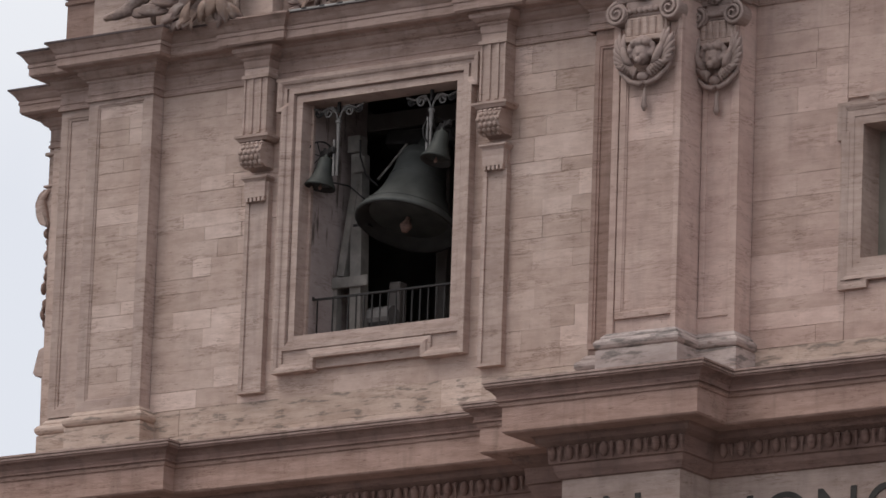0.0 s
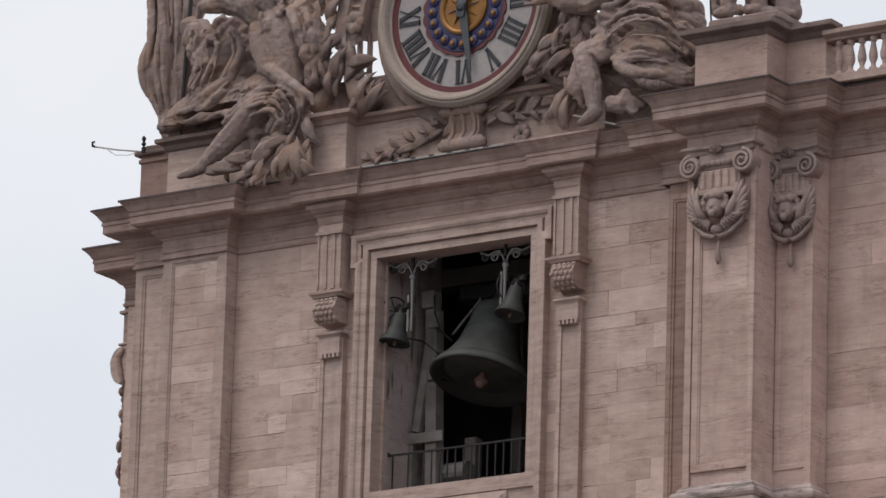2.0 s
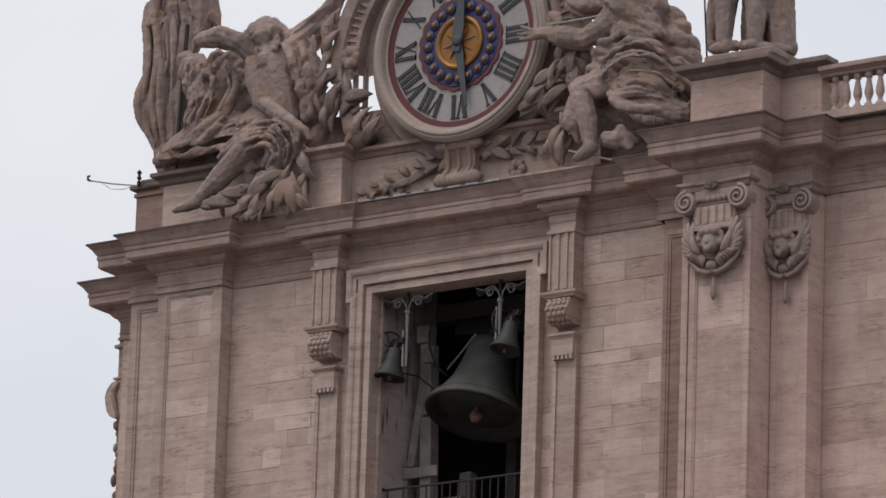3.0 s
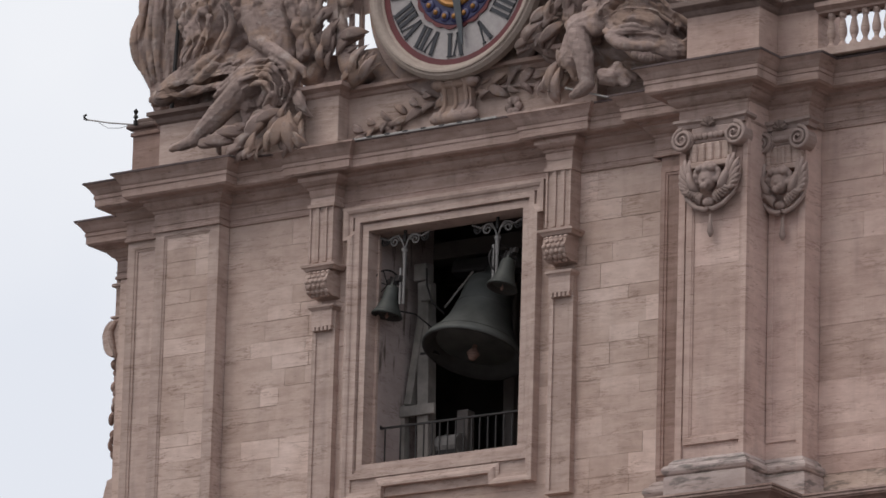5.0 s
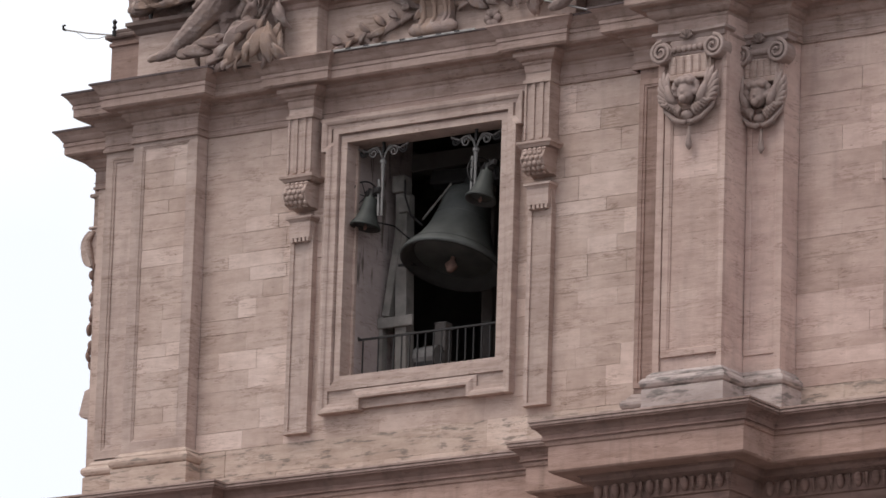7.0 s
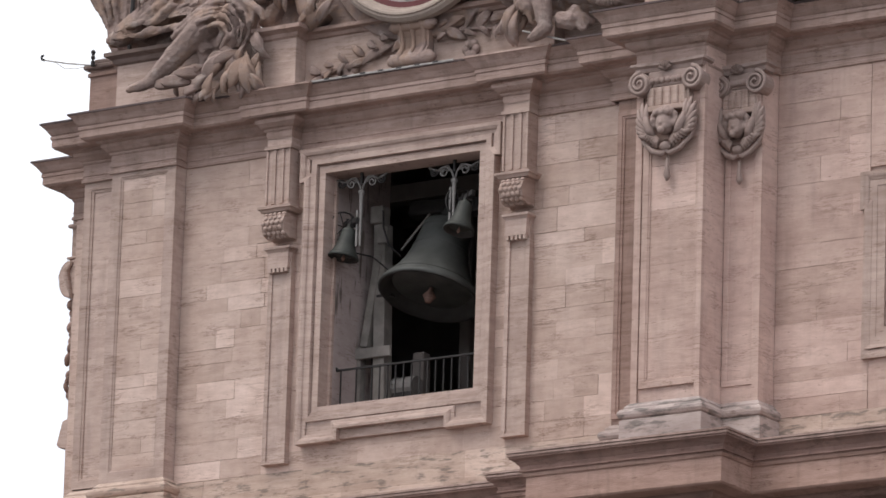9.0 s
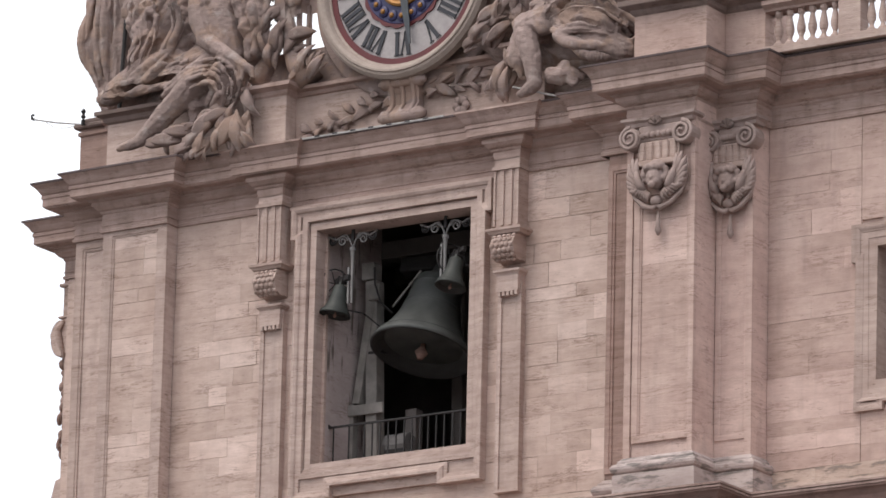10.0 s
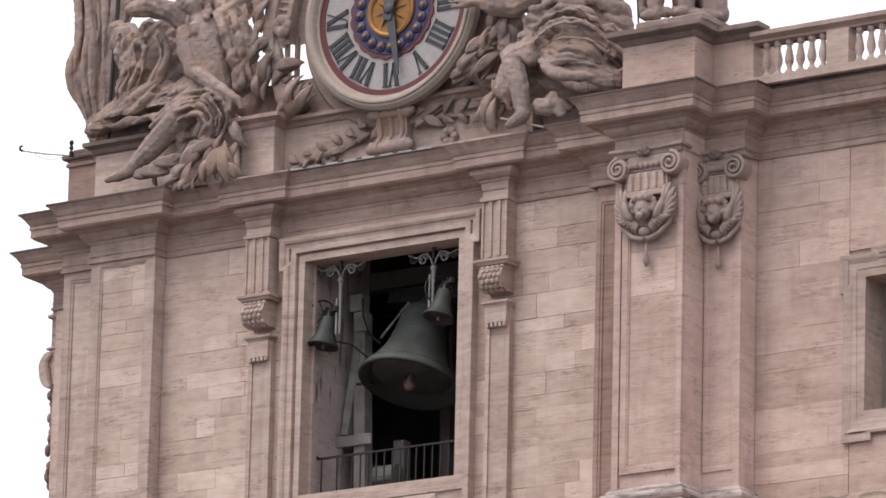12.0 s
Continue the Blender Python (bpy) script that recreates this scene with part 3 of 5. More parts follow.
# ---- parapet under the clock ----
par = thing("parapet_wall", "carved parapet wall over the bell bay", "wall", (0, 0, 43.5), kind=ST)
part("parapet_core", boxed(-8.0, 7.0, 0.0, 0.6, 43.55, 45.0), TRIM, par)
part("parapet_ledge", sweep(bmesh.new(), [(-8.2, 0.0), (7.0, 0.0)], [(0, 44.85), (0.06, 44.87), (0.10, 44.95), (0.22, 44.98), (0.22, 45.07), (-0.6, 45.11)], caps=True), CORNICE, par)
pl1 = thing("statue_plinth", "plain travertine plinth block under the seated statues", "plinth", (-7.3, -0.3, 43.5), "parapet plinths")
part("block", boxed(-7.98, -3.75, -0.26, 0.9, 43.6, 44.95), TRIM, pl1)
part("cap_mould", sweep(bmesh.new(), [(-7.98, 0.9), (-7.98, -0.26), (-5.6, -0.26)], [(0, 44.88), (0.06, 44.92), (0.10, 45.02), (0.24, 45.08), (0.24, 45.17), (-0.8, 45.22)]), CROWN, pl1, "weathered black ledge")
part("side_block", boxed(-8.95, -7.99, 0.0, 0.9, 43.6, 45.02), BROWN, pl1)
part("side_base", boxed(-9.1, -7.99, -0.10, 0.93, 43.61, 43.80, bevel=0.03), CROWN, pl1)
part("side_step", boxed(-9.03, -7.99, -0.05, 0.92, 43.802, 43.93, bevel=0.02), BROWN, pl1)
part("side_neck", boxed(-9.0, -7.985, -0.06, 0.92, 44.8, 44.9, bevel=0.02), BROWN, pl1)
part("side_ledge", boxed(-8.85, -7.985, -0.05, 0.9, 45.1, 45.22, bevel=0.03), CROWN, pl1)
part("side_cap", boxed(-9.1, -7.985, -0.12, 0.95, 44.98, 45.1, bevel=0.03), CROWN, pl1)
for px in (-3.72, 3.27):
    pr = thing("parapet_pier", "square travertine pier with a moulded cap", "pier", (px, -0.35, 43.5), "parapet piers")
    part("shaft", boxed(px, px + 0.9, -0.42, 0.0, 43.6, 44.93, bevel=0.015), TRIM, pr)
    part("cap_mould", sweep(bmesh.new(), [(px, 0.1), (px, -0.42), (px + 0.9, -0.42), (px + 0.9, 0.1)], [(0, 44.83), (0.05, 44.87), (0.08, 44.95), (0.22, 45.02), (0.22, 45.11), (-0.4, 45.15)], caps=False), CORNICE, pr)

# ---- right pedestal and balustrade ----
pd = thing("statue_pedestal", "broad travertine pedestal with a weathered moulded cap", "pedestal", (8.3, -1.9, 43.6), "parapet plinths")
PCAP = [(0, 44.72), (0.05, 44.76), (0.1, 44.84), (0.26, 44.9), (0.28, 44.92), (0.28, 45.02), (-0.9, 45.08)]
part("block", boxed(7.42, 9.24, -1.90, -0.1, 43.6, 44.8), ROSY, pd)
part("wing_block", boxed(9.25, 10.25, -1.12, -0.1, 43.6, 44.8), ROSY, pd)
part("cap_mould", sweep(bmesh.new(), [(7.42, -0.1), (7.42, -1.90), (9.24, -1.90), (9.24, -1.12), (10.25, -1.12), (10.25, -0.9)], PCAP, caps=False), CROWN, pd, "blackened moulded cap")
bal = thing("balustrade", "travertine roof balustrade with turned balusters", "balustrade", (12.3, -1.05, 43.6))
part("bottom_rail", boxed(10.25, 18.3, -1.23, -0.85, 43.62, 43.8, bevel=0.01), TRIM, bal)
part("top_rail", sweep(bmesh.new(), [(10.25, -1.15), (18.3, -1.15)], [(-0.25, 44.6), (0, 44.6), (0.02, 44.65), (0.10, 44.70), (0.14, 44.72), (0.14, 44.82), (-0.4, 44.86), (-0.4, 44.6)]), CORNICE, bal, "weathered moulded handrail")
bprof = [(0.10, 0), (0.10, 0.06), (0.06, 0.08), (0.05, 0.13), (0.095, 0.22), (0.10, 0.28), (0.07, 0.40), (0.05, 0.48), (0.055, 0.50), (0.08, 0.51), (0.08, 0.60)]
bme = None
for x0, x1 in ((10.4, 12.1), (12.7, 14.4), (15.0, 16.7)):
    part("post", boxed(x1 + 0.02, x1 + 0.56, -1.21, -0.85, 43.8, 44.6), TRIM, bal)
    for k in range(6):
        if bme is None:
            o = part("baluster", lathe(bmesh.new(), [(r, z * 1.34) for r, z in bprof], 12), TRIM, None, smooth=True)
            bme = o.data
        else:
            o = new("baluster", bme)
        o.parent = bal
        o.matrix_parent_inverse = bal.matrix_world.inverted()
        o.location = (x0 + 0.14 + k * 0.28, -1.03, 43.8)

# ---- clock ----
CX, CY, CZ = 0.37, -0.42, 47.07
UP = Matrix.Translation((CX, CY, CZ)) @ Matrix.Rotation(radians(90), 4, "X")
RINGST = plain("smooth_ring_stone", (0.50, 0.41, 0.355), (0.40, 0.32, 0.275), 1.5, 0.85)
DIAL = plain("clock_white_dial", (0.46, 0.415, 0.41), (0.385, 0.345, 0.34), 1.2, 0.5)
RED = plain("clock_red_ring", (0.165, 0.024, 0.028), (0.11, 0.018, 0.02), 2, 0.5)
BLUE = plain("clock_blue_enamel", (0.045, 0.045, 0.15), (0.028, 0.028, 0.09), 3, 0.45)
GOLD = plain("clock_gold", (0.42, 0.20, 0.05), (0.28, 0.125, 0.03), 4, 0.45, 0.4)
BLACK = plain("clock_black_paint", (0.03, 0.03, 0.04), (0.018, 0.018, 0.025), 4, 0.5)
HAND = plain("clock_hand_iron", (0.10, 0.11, 0.12), (0.07, 0.075, 0.085), 4, 0.5, 0.3)
ck = thing("clock", "large round clock with Roman numerals in a carved stone ring", "clock", (CX, CY, 45))
part("stone_ring", lathe(bmesh.new(), [(1.98, -0.2), (1.98, 0.08), (2.03, 0.10), (2.05, 0.16), (2.08, 0.22), (2.14, 0.26), (2.19, 0.26), (2.21, 0.22), (2.26, 0.21), (2.33, 0.13), (2.33, -0.05), (2.2, -0.2)], 72, UP), RINGST, ck, "moulded stone ring", smooth=False)
part("red_ring", lathe(bmesh.new(), [(1.84, 0.02), (1.84, 0.05), (2.0, 0.05), (2.0, 0.0)], 72, UP), RED, ck, "dark red painted ring")
part("dial", lathe(bmesh.new(), [(0.001, 0.03), (1.85, 0.03), (1.86, -0.1)], 72, UP), DIAL, ck, "white painted dial")
bm = bmesh.new()
ring = [bm.verts.new(UP @ Vector(((1.09 + 0.05 * abs(math.sin(10 * a))) * math.cos(a), (1.09 + 0.05 * abs(math.sin(10 * a))) * math.sin(a), 0.07))) for a in [2 * math.pi * i / 120 for i in range(120)]]
back = [bm.verts.new(v.co + Vector((0, 0.06, 0))) for v in ring]
bm.faces.new(ring)
for i in range(120):
    bm.faces.new((ring[i], ring[(i + 1) % 120], back[(i + 1) % 120], back[i]))
part("blue_disc", bm, RED, ck, "scalloped dark red edge")
bead = None
for i in range(20):
    a = 2 * math.pi * i / 20
    v = UP @ Vector((0.86 * math.cos(a), 0.86 * math.sin(a), 0.09))
    t = bmesh.new()
    bmesh.ops.create_uvsphere(t, u_segments=10, v_segments=6, radius=0.14, matrix=Matrix.Translation(v) @ Matrix.Diagonal((1, 0.35, 1, 1)))
    petal = part("blue_petal", t, BLUE, ck, "blue enamel lobe", smooth=True)
    t = bmesh.new()
    bmesh.ops.create_uvsphere(t, u_segments=8, v_segments=6, radius=0.065, matrix=Matrix.Translation(v + Vector((0, -0.05, 0))) @ Matrix.Diagonal((1, 0.6, 1, 1)))
    part("gold_bead", t, GOLD, petal, "gilded bead", smooth=True)
part("blue_band", lathe(bmesh.new(), [(0.6, 0.075), (0.62, 0.085), (1.02, 0.085), (1.04, 0.07)], 60, UP), BLUE, ck, "dark blue band")
part("gold_disc", lathe(bmesh.new(), [(0.001, 0.11), (0.50, 0.10), (0.53, 0.14), (0.58, 0.16), (0.63, 0.14), (0.64, 0.08)], 48, UP), GOLD, ck, "gilded centre with a star", smooth=False)
for i in range(8):
    a = 2 * math.pi * i / 8 + 0.2
    bm = bmesh.new()
    vs = [bm.verts.new(UP @ Vector(p)) for p in ((0.10 * math.cos(a), 0.10 * math.sin(a), 0.13), (0.3 * math.cos(a - 0.12), 0.3 * math.sin(a - 0.12), 0.115), (0.46 * math.cos(a), 0.46 * math.sin(a), 0.118), (0.3 * math.cos(a + 0.12), 0.3 * math.sin(a + 0.12), 0.115))]
    top = bm.verts.new(UP @ Vector((0.28 * math.cos(a), 0.28 * math.sin(a), 0.16)))
    for k in range(4):
        bm.faces.new((vs[k], vs[(k + 1) % 4], top))
    part("star_ray", bm, GOLD if i % 2 else BROWN, ck)


def stroke(bm, m, x0, y0, x1, y1, w):
    d = Vector((x1 - x0, y1 - y0, 0)).normalized()
    nn = Vector((-d.y, d.x, 0)) * w / 2
    a, b = Vector((x0, y0, 0)), Vector((x1, y1, 0))
    lo = [bm.verts.new(m @ v) for v in (a - nn, b - nn, b + nn, a + nn)]
    hi = [bm.verts.new(m @ (v + Vector((0, 0, 0.018)))) for v in (a - nn, b - nn, b + nn, a + nn)]
    bm.faces.new(hi)
    for k in range(4):
        bm.faces.new((lo[k], lo[(k + 1) % 4], hi[(k + 1) % 4], hi[k]))


WIDE = {"I": 0.15, "V": 0.30, "X": 0.30}
for hour, word in enumerate("XII I II III IIII V VI VII VIII IX X XI".split()):
    a = -hour * math.pi / 6
    m = UP @ Matrix.Rotation(a, 4, "Z") @ Matrix.Translation((0, 1.22, 0.045))
    bm = bmesh.new()
    total = sum(WIDE[c] for c in word)
    x = -total / 2
    H = 0.56
    for c in word:
        w = WIDE[c]
        mid = x + w / 2
        if c == "I":
            stroke(bm, m, mid, 0, mid, H, 0.088)
            stroke(bm, m, mid - 0.07, 0.012, mid + 0.07, 0.012, 0.024)
            stroke(bm, m, mid - 0.07, H - 0.012, mid + 0.07, H - 0.012, 0.024)
        elif c == "V":
            stroke(bm, m, x + 0.05, H, mid, 0, 0.095)
            stroke(bm, m, x + w - 0.04, H, mid, 0, 0.03)
            stroke(bm, m, x - 0.01, H - 0.012, x + 0.12, H - 0.012, 0.024)
            stroke(bm, m, x + w - 0.1, H - 0.012, x + w + 0.01, H - 0.012, 0.024)
        else:
            stroke(bm, m, x + 0.03, H, x + w - 0.03, 0, 0.095)
            stroke(bm, m, x + w - 0.04, H, x + 0.04, 0, 0.03)
            stroke(bm, m, x - 0.01, H - 0.012, x + 0.1, H - 0.012, 0.024)
            stroke(bm, m, x + w - 0.1, 0.012, x + w + 0.01, 0.012, 0.024)
        x += w
    part("numeral", bm, BLACK, ck, "black painted Roman numeral")
for ang, ln, w, nm in ((radians(170), 1.6, 0.15, "clock_hand"), (radians(6), 1.3, 0.2, "clock_hand")):
    m = UP @ Matrix.Rotation(-ang, 4, "Z") @ Matrix.Translation((0, 0, 0.16 if ln > 1.5 else 0.2))
    bm = bmesh.new()
    pts = [(-w * 0.5, -0.25), (w * 0.5, -0.25), (w * 0.75, 0.3), (w * 0.45, ln * 0.7), (0.02, ln), (-0.02, ln), (-w * 0.45, ln * 0.7), (-w * 0.75, 0.3)]
    lo = [bm.verts.new(m @ Vector((p[0], p[1], 0))) for p in pts]
    hi = [bm.verts.new(m @ Vector((p[0], p[1], 0.03))) for p in pts]
    bm.faces.new(hi)
    bm.faces.new(lo)
    for k in range(8):
        bm.faces.new((lo[k], lo[(k + 1) % 8], hi[(k + 1) % 8], hi[k]))
    part(nm, bm, HAND, ck, "dark iron hand")
part("hub", lathe(bmesh.new(), [(0.12, 0.1), (0.12, 0.25), (0.08, 0.28), (0.001, 0.29)], 16, UP), HAND, ck)
part("clock_body", boxed(CX - 1.6, CX + 1.6, CY + 0.3, CY + 1.2, 45.05, 48.6), SCULPT, ck)

# fluted curved surround of the clock
SX = CX - 0.30
sur = thing("clock_surround", "curved fluted stone surround behind the clock ring", "surround", (SX, 0, 45))
part("backing_ring", lathe(bmesh.new(), [(1.9, -0.3), (2.62, -0.3), (2.66, -0.34), (2.66, -0.5), (1.9, -0.5)], 60, UP), SCULPT, sur, "stone backing ring of the clock")
for side in (-1, 1):
    bm = bmesh.new()
    for i in range(25):
        a = radians(-6 + 116 * i / 24)
        for r, d in ((2.15, 0.14), (2.6, 0.14), (2.62, 0.0), (2.66, -0.12), (2.78, -0.12), (2.84, 0.02), (3.06, 0.02), (3.12, -0.1), (3.42, -0.1), (3.44, 0.3)):
            bm.verts.new((SX + side * r * math.cos(a), CY + 0.25 + d, CZ + r * math.sin(a)))
    bm.verts.ensure_lookup_table()
    for i in range(24):
        for k in range(9):
            bm.faces.new((bm.verts[i * 10 + k], bm.verts[i * 10 + k + 1], bm.verts[i * 10 + 11 + k], bm.verts[i * 10 + 10 + k]))
    part("curved_band", bm, SCULPT, sur)
    for i in range(30):
        a = radians(5 + 3.4 * i)
        part("rib", tube(bmesh.new(), [(SX + side * r * math.cos(a), CY + 0.24, CZ + r * math.sin(a)) for r in (2.82, 2.95, 3.08)], 0.035, 6), SCULPT, sur)
    for k in range(7):
        a = 2 * math.pi * k / 7
        t = bmesh.new()
        bmesh.ops.create_uvsphere(t, u_segments=8, v_segments=6, radius=0.15, matrix=Matrix.Translation((SX + side * 2.76 + 0.14 * math.cos(a), CY - 0.02, CZ + 0.12 + 0.14 * math.sin(a))) @ Matrix.Diagonal((1, 0.6, 1, 1)))
        part("rosette_petal", t, SCULPT, sur, smooth=True)
    for k in range(2):
        part("stay_post", boxed(SX + side * (2.58 + 0.28 * k) - 0.04, SX + side * (2.58 + 0.28 * k) + 0.04, -0.1, 0.02, 45.0, 47.0), SCULPT, sur)
    part("back_slab", boxed(min(SX + side * 1.2, SX + side * 3.8), max(SX + side * 1.2, SX + side * 3.8), 0.05, 0.4, 44.9, 46.0), SCULPT, sur)
    part("scroll_foot", tube(bmesh.new(), [(SX + side * 2.4, -0.15, 45.15), (SX + side * 2.75, -0.15, 45.6), (SX + side * 3.05, -0.1, 46.2), (SX + side * 3.2, -0.1, 47.0)], [0.3, 0.3, 0.2, 0.15], 10), SCULPT, sur, smooth=True)

# ---- leaves ----
def leaf_mesh():
    """A fleshy carved leaf, pointed and bowed, with a sunk midrib."""
    bm = bmesh.new()
    rows = []
    for i in range(7):
        t = i / 6
        w = 0.19 * max(0.02, math.sin(math.pi * t ** 0.8)) ** 0.75
        bend = -0.2 * math.sin(math.pi * t)
        rows.append([bm.verts.new((w * c, bend + d * w * 2.2, t - 0.5)) for c, d in ((-1, 0.1), (-0.5, -0.22), (0, -0.02), (0.5, -0.22), (1, 0.1), (0, 0.25))])
    for a, b in zip(rows, rows[1:]):
        for k in range(6):
            bm.faces.new((a[k], a[(k + 1) % 6], b[(k + 1) % 6], b[k]))
    bm.faces.new(rows[0])
    bm.faces.new(rows[-1])
    return bm


LEAF = None


def leaf(parent, x, y, z, deg, size, rng, mat=None):
    global LEAF
    if LEAF is None:
        o = part("leaf", leaf_mesh(), SCULPT, None, smooth=True)
        LEAF = o.data
    else:
        o = new("leaf", LEAF)
    o.parent = parent
    o.matrix_parent_inverse = parent.matrix_world.inverted()
    o.matrix_basis = Matrix.Translation((x, y, z)) @ Euler((radians(rng.uniform(-25, 25)), radians(90 - deg + rng.uniform(-12, 12)), radians(rng.uniform(-35, 35)))).to_matrix().to_4x4() @ Matrix.Diagonal((size * rng.uniform(0.85, 1.2), size, size, 1))
    return o


rng = random.Random(5)
LEAF_LOW = [
    (-4.69, -0.90, 44.29, 50, 0.86),
    (-4.39, -0.90, 44.44, 35, 0.73),
    (-4.05, -0.90, 44.06, 75, 0.86),
    (-3.82, -0.90, 43.96, 100, 0.93),
    (-3.74, -0.80, 44.11, 110, 0.8),
    (-5.07, -0.90, 43.93, 30, 0.73),
    (-5.30, -0.90, 43.77, 20, 0.6),
    (-4.76, -1.00, 43.76, 60, 0.66),
    (-5.79, -0.90, 44.03, 5, 0.73),
    (-6.10, -0.90, 44.01, -5, 0.6),
    (-5.48, -0.80, 44.22, 10, 0.73),
    (-3.60, -0.70, 44.72, -55, 0.73),
    (-4.22, -1.00, 43.86, 80, 0.66),
    (-4.07, -0.80, 44.43, 60, 0.6),
    (-4.83, -1.00, 43.61, 20, 0.53),
]
LEAF_HIGH = [
    (-3.49, -0.30, 46.76, 70, 0.8),
    (-3.24, -0.30, 46.26, 80, 0.8),
    (-3.55, -0.30, 46.24, 95, 0.73),
    (-3.35, -0.35, 45.91, 75, 0.6),
    (-3.64, -0.30, 46.58, 60, 0.6),
    (-3.02, -0.30, 46.49, 30, 0.53),
    (-2.50, -0.35, 46.26, 10, 0.66),
    (-2.32, -0.35, 45.64, 70, 0.73),
    (-2.08, -0.35, 45.40, 55, 0.73),
    (-2.47, -0.35, 45.53, 80, 0.6),
    (-2.76, -0.30, 46.05, 40, 0.6),
    (-3.37, -0.20, 47.65, 60, 0.8),
    (-3.31, -0.20, 48.12, 80, 0.66),
]
LEAF_R = [
    (2.84, -0.70, 45.84, 30, 0.67),
    (2.62, -0.70, 45.42, 30, 0.73),
    (3.15, -0.70, 45.39, 40, 0.73),
    (3.10, -0.75, 45.84, 60, 0.57),
    (3.29, -0.70, 46.34, 50, 0.47),
    (3.48, -0.70, 46.16, 70, 0.57),
    (3.35, -0.70, 46.08, 55, 0.52),
    (3.62, -0.75, 46.08, 85, 0.57),
    (2.98, -0.70, 45.21, 20, 0.57),
    (3.23, -0.70, 44.35, 75, 0.78),
    (3.38, -0.70, 44.12, 80, 0.78),
    (3.07, -0.65, 44.28, 65, 0.57),
    (3.66, -0.70, 45.77, 80, 0.47),
    (2.36, -0.65, 45.26, 25, 0.52),
    (3.51, -0.70, 44.72, 75, 0.62),
]
for spots, nm in ((LEAF_LOW + LEAF_HIGH, "carved garland of large leaves beside the seated statue"), (LEAF_R, "carved garland of large leaves beside the reclining statue")):
    g = thing("leaf_garland", nm, "garland", spots[0][:3], "clock garlands")
    for x, y, z, deg, s in spots:
        leaf(g, x, y, z, deg, s * 1.1, rng)
        leaf(g, x + rng.uniform(-0.2, 0.2), y + 0.05, z + rng.uniform(-0.2, 0.2), deg + rng.uniform(-45, 45), s * 0.85, rng)
        leaf(g, x + rng.uniform(-0.15, 0.15), y + 0.12, z + rng.uniform(-0.15, 0.15), deg + rng.uniform(-30, 30), s, rng)
# low relief under the clock
rel = thing("relief_frieze", "low relief of laurel sprays tied to a central scroll bracket", "relief", (0, 0, 43.6))
for side, x1 in ((-1, -2.5), (1, 3.2)):
    n = 7
    for k in range(n):
        t = k / (n - 1)
        x = 0.4 + (x1 - 0.4) * (0.2 + 0.8 * t)
        z = (44.5 - 0.62 * t) if side < 0 else (44.52 + 0.1 * math.sin(3 * t) - 0.25 * t)
        leaf(rel, x, -0.07, z + 0.2, (150 if side < 0 else 30) + rng.uniform(-30, 20), rng.uniform(0.42, 0.6), rng)
        leaf(rel, x, -0.07, z - 0.1, (215 if side < 0 else -40) + rng.uniform(-35, 35), rng.uniform(0.42, 0.62), rng)
    part("stem", tube(bmesh.new(), [(0.4 + (x1 - 0.4) * t, -0.06, (44.53 - 0.62 * t) if side < 0 else (44.52 + 0.1 * math.sin(3 * t) - 0.25 * t)) for t in (0.1, 0.3, 0.5, 0.7, 0.9, 1.0)], 0.05, 6), SCULPT, rel, smooth=True)
for x, z in ((-1.55, 43.95), (1.72, 44.02)):
    for k in range(6):
        a = 2 * math.pi * k / 6
        t = bmesh.new()
        bmesh.ops.create_uvsphere(t, u_segments=8, v_segments=5, radius=0.11, matrix=Matrix.Translation((x + 0.13 * math.cos(a), -0.06, z + 0.13 * math.sin(a))) @ Matrix.Diagonal((1, 0.7, 1, 1)))
        part("flower_petal", t, SCULPT, rel, smooth=True)
bm = bmesh.new()
sc = [(-0.05, 44.86), (-0.34, 44.82), (-0.42, 44.68), (-0.34, 44.58), (-0.26, 44.40), (-0.24, 44.15), (-0.34, 44.02), (-0.40, 43.88), (-0.30, 43.76), (-0.05, 43.74)]
f = [[bm.verts.new((x, y, z + 0.06)) for y, z in sc] for x in (-0.12, 0.7)]
for a in range(len(sc) - 1):
    bm.faces.new((f[0][a], f[0][a + 1], f[1][a + 1], f[1][a]))
bm.faces.new(f[0])
bm.faces.new(f[1])
part("scroll_bracket", bm, SCULPT, rel, "scrolled bracket under the clock")
for zz, rr in ((44.72, 0.15), (43.92, 0.17)):
    part("bracket_roll", lathe(bmesh.new(), [(rr * 0.5, -0.62), (rr * 0.6, -0.55), (rr, -0.5), (rr * 0.85, -0.2), (rr, 0.0), (rr * 0.85, 0.2), (rr, 0.5), (rr * 0.6, 0.55), (rr * 0.5, 0.62)], 14, Matrix.Translation((0.29, -0.3, zz)) @ Matrix.Rotation(radians(90), 4, "Y")), SCULPT, rel, "rolled scroll end", smooth=True)
for x in (0.0, 0.29, 0.58):
    part("bracket_rib", tube(bmesh.new(), [(x, y - 0.01, z + 0.06) for y, z in sc[1:9]], 0.06, 6), SCULPT, rel, smooth=True)

